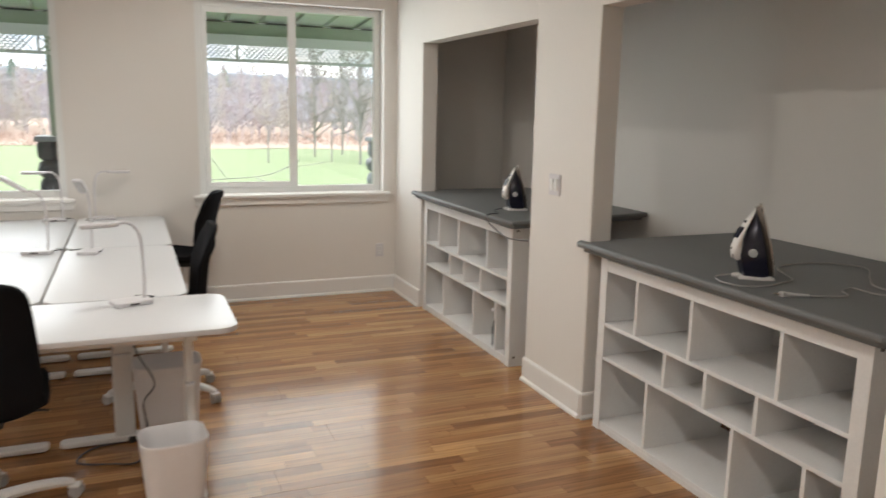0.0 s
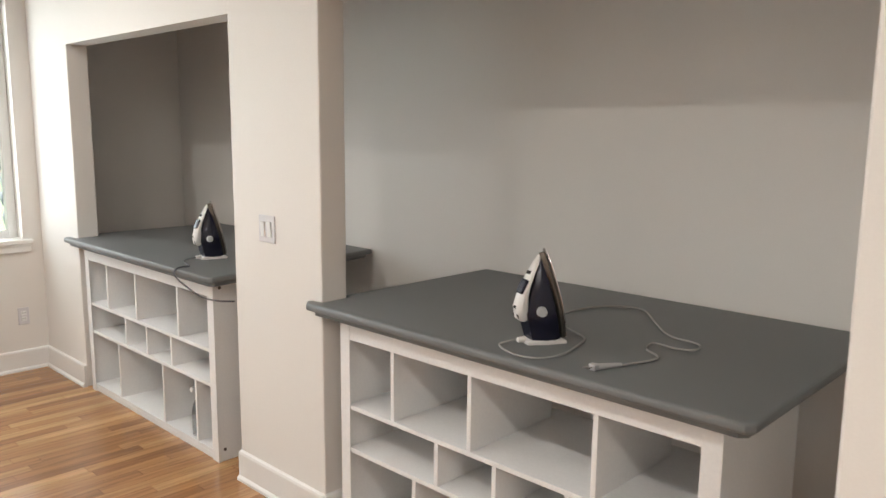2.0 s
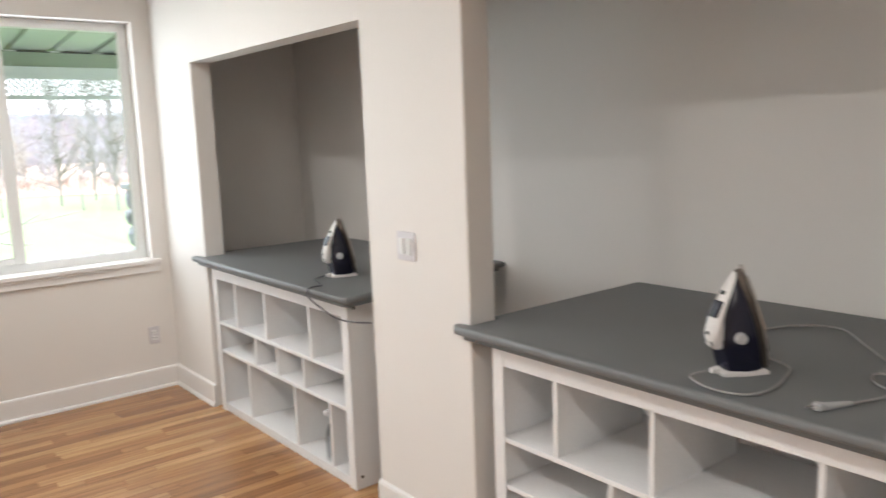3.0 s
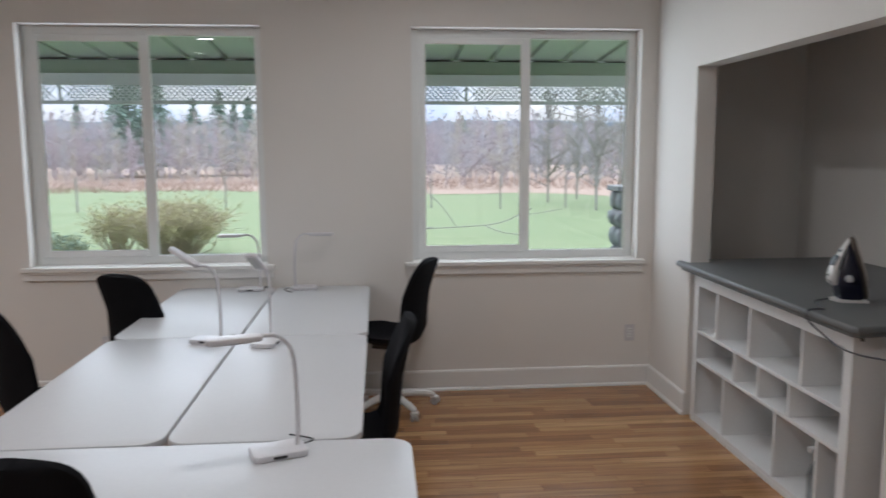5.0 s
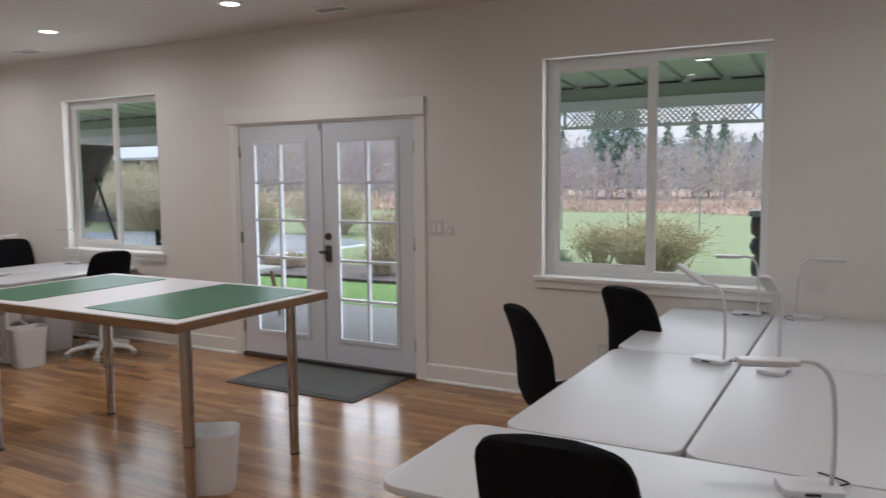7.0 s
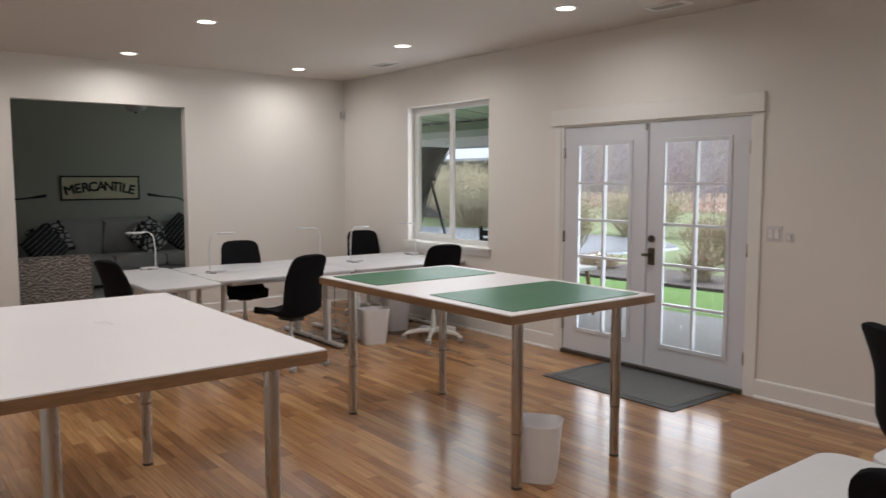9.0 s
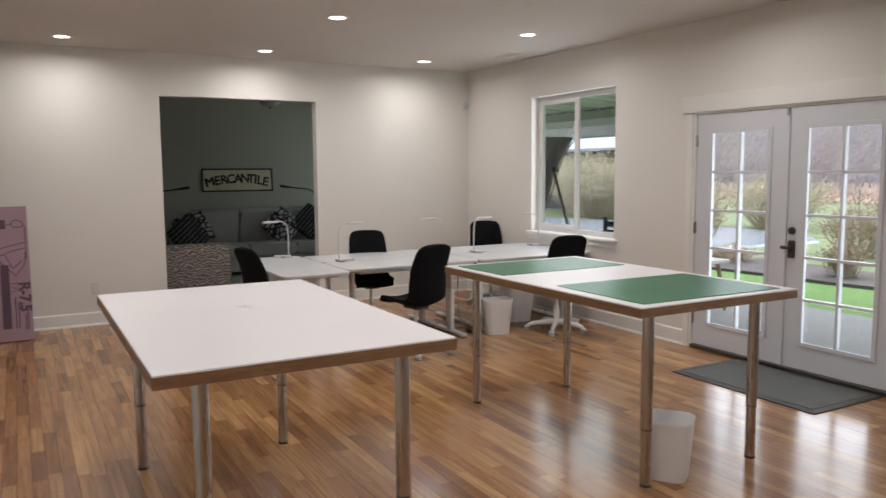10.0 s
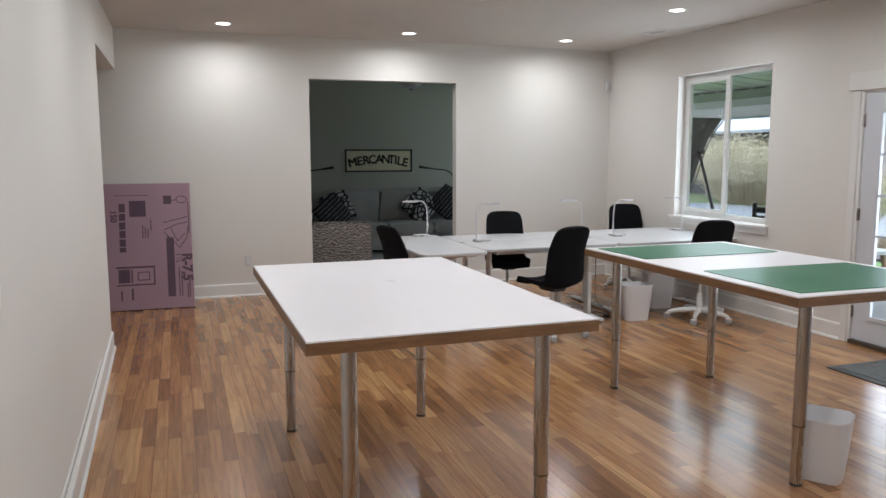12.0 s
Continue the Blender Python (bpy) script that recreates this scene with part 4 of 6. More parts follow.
def desk_lamp(m, reach, pitch=0, label="white gooseneck LED desk lamp with a flat square foot"):
    """Foot at the origin, head reaching to local -x."""
    la = thing("desk_lamp", label, "desk lamp", "desk lamps", m)
    bm = bmesh.new()
    slab(bm, rounded(-0.115, -0.055, 0.045, 0.055, 0.018, 4), 0.0, 0.020, 0.004)
    part("base", bm, M_LAMP, la, smooth=True)
    block("charging_port", M_INK, la, -0.06, -0.0565, 0.006, -0.02, -0.0545, 0.014)
    bm = bmesh.new()
    tube(bm, smooth_path([(0.022, 0, 0.018), (0.026, 0, 0.10), (0.022, 0, 0.24), (0.010, 0, 0.315), (-0.025, 0, 0.355), (-0.075, 0, 0.362)], 6), 0.0068, 10)
    part("gooseneck", bm, M_LAMP, la, smooth=True)
    bm = bmesh.new()
    slab(bm, rounded(-0.075 - reach, -0.026, -0.07, 0.026, 0.02, 5), 0.349, 0.366, 0.004)
    nod = pose(-0.07, 0, 0.358, 0, pitch, 0) @ pose(0.07, 0, -0.358)
    bmesh.ops.transform(bm, matrix=nod, verts=bm.verts[:])
    head = part("head", bm, M_LAMP, la, smooth=True)
    block("diffuser", M_PALE, head, -0.065 - reach, -0.02, 0.3465, -0.10, 0.02, 0.3495, m=nod)
    bm = bmesh.new()
    tube(bm, smooth_path([(0.043, 0.02, 0.010), (0.075, 0.03, 0.012), (0.085, 0.06, 0.006), (0.06, 0.10, 0.004), (0.03, 0.13, 0.004)], 5), 0.0025, 6)
    part("cable", bm, M_INK, la)
    return la


ZD = 0.742
la = desk_lamp(pose(0.055, 3.655, ZD, 0, 0, 20), 0.155)
up = desk_lamp(pose(-0.44, 5.03, ZD, 0, 0, -12), 0.155, 32)
copy_thing(up, pose(-0.19, 5.0, ZD, 0, 0, 78))
for x, y, a in ((-0.46, 6.38, 5), (-0.19, 6.40, 178),
                (-7.40, 3.60, 82), (-6.82, 3.96, -84), (-7.02, 5.18, 84), (-6.80, 5.46, -78), (-7.0, 6.40, 10)):
    copy_thing(la, pose(x, y, ZD, 0, 0, a))


# loose cables under the desks
for pts, lb in (([(-0.02, 3.70, 0.70), (0.03, 3.66, 0.52), (0.10, 3.62, 0.38), (0.05, 3.60, 0.30), (0.06, 3.60, 0.16), (0.02, 3.62, 0.02), (-0.10, 3.66, 0.006), (-0.24, 3.72, 0.006), (-0.18, 3.86, 0.006), (0.0, 3.90, 0.006)], "dark loose cable hanging below the desk"),
                ([(-6.55, 5.10, 0.70), (-6.52, 5.08, 0.45), (-6.45, 5.04, 0.25), (-6.50, 5.10, 0.12), (-6.42, 5.16, 0.05), (-6.50, 5.20, 0.006), (-6.60, 5.12, 0.006), (-6.48, 5.02, 0.006), (-6.36, 5.12, 0.006)], "dark tangled cable under the far desks")):
    cb = thing("cable", lb, "cable", "loose cables")
    bm = bmesh.new()
    tube(bm, smooth_path(pts, 6), 0.004, 6)
    part("lead", bm, M_DARKCORD, cb, smooth=True)
    block("adapter", M_INK, cb, -0.03, -0.02, 0.0, 0.03, 0.02, 0.03, bevel=0.004, m=pose(pts[-1][0], pts[-1][1], 0.0005, 0, 0, 30))


# ---- office chairs ----
def office_chair(m, label, group):
    """Faces local +y; a black shell of seat and back on a white five-star base."""
    c = thing("office_chair", label, "office chair", group, m)
    prof = [(0.245, 0.455, 0.20), (0.235, 0.478, 0.215), (0.15, 0.482, 0.235), (0.0, 0.470, 0.240), (-0.12, 0.470, 0.235), (-0.185, 0.495, 0.230), (-0.215, 0.56, 0.225), (-0.222, 0.66, 0.222),
            (-0.235, 0.78, 0.215), (-0.256, 0.88, 0.209), (-0.270, 0.935, 0.203), (-0.279, 0.968, 0.193), (-0.285, 0.990, 0.176), (-0.289, 1.003, 0.155), (-0.2905, 1.010, 0.130), (-0.2915, 1.014, 0.098)]

    def shell(rows, thick):
        bm = bmesh.new()
        k = 12
        fr, bk = [], []
        for i, (y, z, w) in enumerate(rows):
            a, b2 = rows[max(i - 1, 0)], rows[min(i + 1, len(rows) - 1)]
            ty, tz = b2[0] - a[0], b2[1] - a[1]
            n = math.hypot(ty, tz)
            ny, nz = tz / n, -ty / n
            rf, rb = [], []
            for j in range(k + 1):
                u = -1 + 2 * j / k
                curl = 0.045 * abs(u) ** 2.2 * (1 - min(1.0, max(0.0, (z - 0.80) / 0.2)))
                th = thick * (1 - 0.55 * abs(u) ** 4)
                rf.append(bm.verts.new((u * w, y + ny * (curl + th / 2), z + nz * (curl + th / 2))))
                rb.append(bm.verts.new((u * w, y + ny * (curl - th / 2), z + nz * (curl - th / 2))))
            fr.append(rf), bk.append(rb)
        for i in range(len(rows) - 1):
            for j in range(k):
                bm.faces.new((fr[i][j], fr[i][j + 1], fr[i + 1][j + 1], fr[i + 1][j]))
                bm.faces.new((bk[i][j], bk[i + 1][j], bk[i + 1][j + 1], bk[i][j + 1]))
            for j in (0, k):
                q = (fr[i][j], fr[i + 1][j], bk[i + 1][j], bk[i][j])
                bm.faces.new(q if j == 0 else q[::-1])
        for i in (0, len(rows) - 1):
            for j in range(k):
                q = (fr[i][j], bk[i][j], bk[i][j + 1], fr[i][j + 1])
                bm.faces.new(q if i == 0 else q[::-1])
        return bm
    part("seat", shell(prof[:6], 0.052), M_BLACK, c, smooth=True)
    part("backrest", shell(prof[5:], 0.046), M_BLACK, c, smooth=True)
    bm = bmesh.new()
    rod(bm, (0, 0, 0.115), (0, 0, 0.26), 0.031, 0.027)
    rod(bm, (0, 0, 0.26), (0, 0, 0.435), 0.017)
    part("gas_column", bm, M_DESKLEG, c, smooth=True)
    block("tilt_mechanism", M_RUBBER, c, -0.075, -0.11, 0.415, 0.075, 0.10, 0.452, bevel=0.01)
    bm = bmesh.new()
    tube(bm, [(0.07, 0.03, 0.43), (0.20, 0.03, 0.425), (0.23, 0.03, 0.42)], 0.005)
    part("lever", bm, M_RUBBER, c)
    bm = bmesh.new()
    rod(bm, (0, 0, 0.075), (0, 0, 0.12), 0.045, 0.036, 18)
    part("hub", bm, M_DESKLEG, c, smooth=True)
    for k in range(5):
        a = radians(72 * k + 18)
        dx, dy = math.cos(a), math.sin(a)
        bm = bmesh.new()
        tube(bm, smooth_path([(0.03 * dx, 0.03 * dy, 0.098), (0.16 * dx, 0.16 * dy, 0.094), (0.27 * dx, 0.27 * dy, 0.078), (0.315 * dx, 0.315 * dy, 0.062)], 3), [0.026, 0.025, 0.024, 0.024, 0.023, 0.022, 0.021, 0.019, 0.017, 0.015][:10], 8)
        part("arm", bm, M_DESKLEG, c, smooth=True)
        cm = pose(0.31 * dx, 0.31 * dy, 0, 0, 0, 72 * k + 70)
        bm = bmesh.new()
        for s in (-1, 1):
            rod(bm, cm @ Vector((s * 0.006, -0.012, 0.027)), cm @ Vector((s * 0.022, -0.012, 0.027)), 0.027, seg=14)
        rod(bm, cm @ Vector((-0.008, -0.012, 0.027)), cm @ Vector((0.008, -0.012, 0.027)), 0.008)
        caster = part("caster", bm, M_CASTER, c, smooth=True)
        bm = bmesh.new()
        rod(bm, cm @ Vector((0, 0, 0.05)), cm @ Vector((0, 0, 0.078)), 0.008)
        box(bm, -0.024, -0.03, 0.045, 0.024, 0.015, 0.060, bevel=0.005, m=cm)
        part("caster_hood", bm, M_DESKLEG, caster)
    return c


CH = "black upholstered office chair on a white five-star castor base"
ch = office_chair(pose(-0.515, 3.30, 0, 0, 0, 4) @ Matrix.Diagonal((0.97, 0.97, 0.978, 1)), CH, "office chairs")
for x, y, a in ((-1.165, 4.99, -43), (-0.93, 5.86, -28), (0.175, 4.44, 91), (0.385, 6.17, 66),
                (-5.885, 4.28, 103), (-7.17, 4.42, -105), (-7.74, 6.24, -108), (-5.98, 5.90, 80), (-6.30, 3.14, 14)):
    copy_thing(ch, pose(x, y, 0, 0, 0, a) @ Matrix.Diagonal((0.95, 0.97, 0.98, 1)))


# ---- work tables ----
def work_table(m, label, seams):
    """A white-topped plywood table on four telescopic steel legs, 1.88 by 1.13 m."""
    t = thing("work_table", label, "work table", "work tables", m)
    L, W, H = 1.885, 1.13, 0.95
    bm = bmesh.new()
    slab(bm, [(-L / 2, -W / 2), (L / 2, -W / 2), (L / 2, W / 2), (-L / 2, W / 2)], H - 0.050, H - 0.007, 0.002)
    part("plywood_core", bm, M_PLY, t)
    bm = bmesh.new()
    slab(bm, [(-L / 2 + 0.003, -W / 2 + 0.003), (L / 2 - 0.003, -W / 2 + 0.003), (L / 2 - 0.003, W / 2 - 0.003), (-L / 2 + 0.003, W / 2 - 0.003)], H - 0.007, H, 0.0015)
    part("tabletop", bm, M_TOP, t)
    for (sx, sy), zs in zip(((-1, -1), (1, -1), (-1, 1), (1, 1)), seams):
        x, y = sx * 0.81, sy * 0.39
        bm = bmesh.new()
        rod(bm, (x, y, zs), (x, y, H - 0.05), 0.030, seg=24)
        bmesh.ops.create_cone(bm, cap_ends=True, segments=24, radius1=0.055, radius2=0.055, depth=0.006, matrix=pose(x, y, H - 0.0535))
        leg = part("leg", bm, M_STEEL, t, "brushed steel tube leg", True)
        bm = bmesh.new()
        rod(bm, (x, y, 0.012), (x, y, zs + 0.002), 0.0272, seg=24)
        part("lower_tube", bm, M_STEEL, leg, "", True)
        bm = bmesh.new()
        rod(bm, (x, y, zs - 0.007), (x, y, zs - 0.0005), 0.0305, seg=24)
        part("collar", bm, M_DARKMETAL, leg, "", True)
        bm = bmesh.new()
        rod(bm, (x, y, 0), (x, y, 0.012), 0.029, 0.027, 20)
        part("foot", bm, M_RUBBER, leg)
    return t


work_table(pose(-3.465, 2.18, 0), "white-topped work table with plywood edge on steel legs", (0.36, 0.30, 0.36, 0.30))
work_table(pose(-3.555, 4.365, 0), "white-topped work table with plywood edge carrying green cutting mats", (0.34, 0.30, 0.34, 0.30))
ZW = 0.95
for x0, x1, y0, y1, skew in ((-4.43, -3.88, 3.86, 4.86, 0.5), (-3.37, -2.67, 3.88, 4.86, -0.8)):
    mt = thing("cutting_mat", "green self-healing cutting mat lying on the work table", "cutting mat", "cutting mats", pose((x0 + x1) / 2, (y0 + y1) / 2, ZW, 0, 0, skew))
    hx, hy = (x1 - x0) / 2, (y1 - y0) / 2
    bm = bmesh.new()
    slab(bm, rounded(-hx, -hy, hx, hy, 0.012, 3), 0.0, 0.0035, 0.0008)
    part("mat_sheet", bm, M_GREEN, mt)
    bm = bmesh.new()
    k = 1
    while -hx + k * 0.0762 < hx - 0.02:
        xx = -hx + k * 0.0762
        box(bm, xx - 0.0005, -hy + 0.03, 0.0035, xx + 0.0005, hy - 0.03, 0.0038)
        k += 1
    part("grid_lines", bm, M_MATLINE, mt)
sc = thing("label_strip", "small pale paper label lying on the white table", "label", at=pose(-3.62, 2.22, ZW, 0, 0, 28))
block("paper", M_TOP, sc, -0.06, -0.022, 0, 0.06, 0.022, 0.0012)
block("print_bar", M_PALE, sc, -0.045, -0.002, 0.0012, 0.03, 0.002, 0.0016)
block("print_bar", M_PALE, sc, -0.045, 0.008, 0.0012, 0.01, 0.011, 0.0016)


# ---- bins, mat, foam board ----
def waste_bin(m, label, size=(0.145, 0.10, 0.32), mat=None):
    """An open tapered bin with rounded corners, a wall thickness and a rolled rim."""
    w = thing("waste_bin", label, "waste bin", "waste bins", m)
    hx, hy, h = size
    bm = bmesh.new()
    rings = []
    for z, s in ((0.0, 0.78), (0.012, 0.80), (h * 0.5, 0.90), (h, 1.0), (h + 0.003, 1.006), (h, 1.018), (h - 0.010, 1.015), (h - 0.010, 0.999)):
        rings.append([bm.verts.new((x * s, y * s, z)) for x, y in rounded(-hx, -hy, hx, hy, min(hx, hy) * 0.55, 5)])
    inner = []
    for z, s in ((h, 0.985), (h * 0.5, 0.875), (0.012, 0.775)):
        inner.append([bm.verts.new((x * s, y * s, z)) for x, y in rounded(-hx, -hy, hx, hy, min(hx, hy) * 0.55, 5)])
    order = [rings[0], rings[1], rings[2], rings[7], rings[6], rings[5], rings[4], *inner]
    for v in rings[3]:
        bm.verts.remove(v)
    k = len(order[0])
    for p, q in zip(order, order[1:]):
        for i in range(k):
            bm.faces.new((p[i], p[(i + 1) % k], q[(i + 1) % k], q[i]))
    bm.faces.new(order[0][::-1]), bm.faces.new(order[-1])
    part("bin_body", bm, mat or M_PLASTIC, w, smooth=True)
    return w


waste_bin(pose(-2.785, 4.165, 0, 0, 0, 35), "white plastic waste bin under the work table", (0.128, 0.117, 0.315))
waste_bin(pose(-6.20, 5.33, 0, 0, 0, 80), "white plastic waste bin beside the far desks", (0.145, 0.115, 0.34))
waste_bin(pose(-6.62, 5.88, 0, 0, 0, 80), "white plastic waste bin under the far desks", (0.15, 0.12, 0.36))
waste_bin(pose(0.15, 3.13, 0, 0, 0, 5), "white plastic waste bin at the desk leg", (0.125, 0.11, 0.33))
waste_bin(pose(0.16, 3.80, 0, 0, 0, 0), "white plastic waste bin under the desk", (0.15, 0.115, 0.42))

d = thing("door_mat", "dark grey ribbed door mat on the floor by the garden doors", "door mat", at=pose(-3.65, 6.105, 0.0, 0, 0, 0))
bm = bmesh.new()
slab(bm, rounded(-0.625, -0.385, 0.625, 0.385, 0.02, 3), 0.0005, 0.007, 0.002)
part("rubber_border", bm, M_RUBBER, d)
rib = block("rib", M_MAT, d, -0.565, 0, 0.006, 0.565, 0.0095, 0.0115)
rib.location.y = -0.32
for k in range(1, 46):
    more = new("rib", rib.data)
    more.parent, more.location = d, (0, -0.32 + k * 0.01395, 0)
bm = bmesh.new()
for q in ((-0.592, -0.352, 0.0065, 0.592, -0.342, 0.0095), (-0.592, 0.342, 0.0065, 0.592, 0.352, 0.0095), (-0.592, -0.342, 0.0065, -0.582, 0.342, 0.0095), (0.582, -0.342, 0.0065, 0.592, 0.342, 0.0095)):
    box(bm, *q)
part("raised_edge", bm, M_MAT, d)

f = thing("foam_board", "pink rigid foam insulation board with dark print leaning on the wall", "foam board", at=pose(-8.215, 0.0, 0.008, 0, -16.9, 0))
FB = dict(y0=0.13, y1=1.345, h=1.325)
bm = bmesh.new()
box(bm, -0.038, FB["y0"], 0, 0, FB["y1"], FB["h"], bevel=0.002)
part("board", bm, M_FOAM, f)


def ink(y0, z0, y1, z1, name="print_block"):
    block(name, M_PRINT, f, 0.0, y0, z0, 0.0012, y1, z1)


face = pose(0.0006, 0, 0) @ Matrix(((0, 0, 1, 0), (1, 0, 0, 0), (0, 1, 0, 0), (0, 0, 0, 1)))
# brand lettering and small print as plain bars; text runs down the board
for k, (z0, z1) in enumerate(((1.02, 1.11), (0.93, 1.005), (0.84, 0.915), (0.75, 0.825), (0.66, 0.735), (0.60, 0.65))):
    ink(0.64, z0, 0.70, z1)
for y0, z0, y1, z1 in ((0.74, 0.97, 0.90, 1.14), (0.94, 0.94, 0.95, 0.80 + 0.02), (0.86, 0.74, 0.87, 0.88), (0.885, 0.74, 0.895, 0.86), (0.91, 0.74, 0.92, 0.84),
                       (1.075, 1.10, 1.155, 1.19), (1.315, 0.78, 1.325, 1.12), (1.09, 0.12, 1.165, 0.74), (0.60, 1.195, 0.93, 1.2), (0.60, 0.43, 0.97, 0.45), (0.60, 0.25, 0.97, 0.265),
                       (0.955, 0.265, 0.97, 0.43), (0.74, 0.28, 0.755, 0.42), (0.62, 0.28, 0.73, 0.42), (0.80, 0.38, 0.92, 0.39), (0.80, 0.30, 0.92, 0.31), (0.80, 0.31, 0.81, 0.38), (0.91, 0.31, 0.92, 0.38),
                       (0.74, 0.10, 0.76, 0.22), (0.64, 0.10, 0.655, 0.2), (1.20, 0.12, 1.21, 0.42), (1.225, 0.12, 1.235, 0.38), (1.28, 0.10, 1.29, 0.25), (1.30, 0.10, 1.31, 0.3)):
    ink(min(y0, y1), min(z0, z1), max(y0, y1), max(z0, z1))
writing("150", 0.085, M_PRINT, f, face @ pose(0.585, 0.98, 0, 0, 0, -90), "letter", 0.0008, 0.003)
writing("R-7.5", 0.135, M_PRINT, f, face @ pose(1.285, 0.42, 0, 0, 0, -90), "letter", 0.0008, 0.006)
writing("1\u00bd", 0.085, M_PRINT, f, face @ pose(1.205, 0.52, 0, 0, 0, -90), "letter", 0.0008)
# line drawing of a tool on the board, and a cloud mark
for line in ([(1.07, 0.82), (1.20, 0.88), (1.31, 0.90)], [(1.07, 0.80), (1.18, 0.68), (1.22, 0.63), (1.30, 0.74), (1.31, 0.86)], [(1.14, 0.84), (1.20, 0.70), (1.28, 0.78)], [(1.10, 0.76), (1.15, 0.70), (1.14, 0.64)],
             [(1.20, 1.15), (1.22, 1.18), (1.26, 1.185), (1.30, 1.165), (1.31, 1.13), (1.27, 1.11), (1.22, 1.115), (1.20, 1.15)], [(1.155, 1.14), (1.20, 1.14)], [(1.07, 0.90), (1.31, 0.96)]):
    bm = bmesh.new()
    for p, q in zip(line, line[1:]):
        dy, dz = q[0] - p[0], q[1] - p[1]
        box(bm, 0, 0, -0.004, 0.0012, math.hypot(dy, dz), 0.004, m=pose(0, p[0], p[1], math.degrees(math.atan2(dz, dy))))
    part("print_line", bm, M_PRINT, f)


# ---- sitting room ----
def cushion(bm, sx, sy, sz, m, puff=0.5):
    """A soft rectangular cushion."""
    bmesh.ops.create_cube(bm, size=1.0)
    bmesh.ops.subdivide_edges(bm, edges=bm.edges[:], cuts=5, use_grid_fill=True)
    vs = bm.verts[:]
    for v in vs:
        x, y, z = v.co * 2
        q = (1 - abs(x) ** 4 * 0.5) * (1 - abs(y) ** 4 * 0.5)
        v.co = Vector((x * sx / 2 * (1 - 0.08 * abs(y * z) ** 2), y * sy / 2 * (1 - 0.08 * abs(x * z) ** 2), z * sz / 2 * (puff + (1 - puff) * q)))
    bmesh.ops.transform(bm, matrix=m, verts=vs)


so = thing("sofa", "grey fabric three-seat sofa against the sitting room wall", "sofa", at=pose(-12.62, 4.75, 0, 0, 0, -90))
bm = bmesh.new()
box(bm, -1.15, 0.05, 0.06, 1.15, 0.92, 0.30, bevel=0.03)
part("frame", bm, M_SOFA, so, smooth=True)
for k in range(3):
    bm = bmesh.new()
    cushion(bm, 0.74, 0.68, 0.20, pose(-0.75 + 0.75 * k, 0.64, 0.39), 0.75)
    part("seat_cushion", bm, M_SOFA, so, smooth=True)
    bm = bmesh.new()
    cushion(bm, 0.74, 0.62, 0.24, pose(-0.75 + 0.75 * k, 0.24, 0.69, 75), 0.7)
    part("back_cushion", bm, M_SOFA, so, smooth=True)
for sx in (-1.27, 1.27):
    bm = bmesh.new()
    box(bm, sx - 0.14, 0.02, 0.06, sx + 0.14, 0.96, 0.62, bevel=0.07)
    part("armrest", bm, M_SOFA, so, smooth=True)
for x, y in ((-1.3, 0.1), (1.3, 0.1), (-1.3, 0.85), (1.3, 0.85)):
    block("leg", M_INK, so, x - 0.03, y - 0.03, 0, x + 0.03, y + 0.03, 0.062)


def printed_cloth(name, striped):
    """Charcoal cloth with a woven pale pattern: leaf shapes or thin stripes."""
    m, n, l, b = node_mat(name, 0.9)
    v = coords(n, l, scale=(1.0, 1.5, 1.0))
    ramp = n.new("ShaderNodeValToRGB")
    e = ramp.color_ramp.elements
    if striped:
        tex = n.new("ShaderNodeTexWave")
        tex.bands_direction = "Y"
        tex.inputs["Scale"].default_value, tex.inputs["Distortion"].default_value = 3.6, 0.3
        l.new(v, tex.inputs[0]), l.new(tex.outputs[0], ramp.inputs[0])
        e[0].position, e[1].position = 0.972, 0.99
    else:
        tex = n.new("ShaderNodeTexVoronoi")
        tex.feature = "DISTANCE_TO_EDGE"
        tex.inputs["Scale"].default_value = 9.0
        l.new(v, tex.inputs["Vector"]), l.new(tex.outputs["Distance"], ramp.inputs[0])
        e[0].position, e[1].position = 0.13, 0.16
    e[0].color, e[1].color = (0.016, 0.016, 0.019, 1), (0.40, 0.41, 0.41, 1)
    l.new(ramp.outputs[0], b.inputs["Base Color"])
    return m


M_LEAFPRINT, M_STRIPEPRINT = printed_cloth("leaf_print_cloth", False), printed_cloth("striped_cloth", True)


def throw_pillow(m, label, striped):
    p = thing("throw_pillow", label, "pillow", "throw pillows", m)
    bm = bmesh.new()
    cushion(bm, 0.50, 0.50, 0.17, Matrix.Identity(4), 0.25)
    part("cover", bm, M_STRIPEPRINT if striped else M_LEAFPRINT, p, smooth=True)
    bm = bmesh.new()
    tube(bm, [(-0.24, -0.24, 0), (0.24, -0.24, 0), (0.24, 0.24, 0), (-0.24, 0.24, 0), (-0.24, -0.24, 0)], 0.006, 6)
    part("piping", bm, M_PILLOW, p, smooth=True)


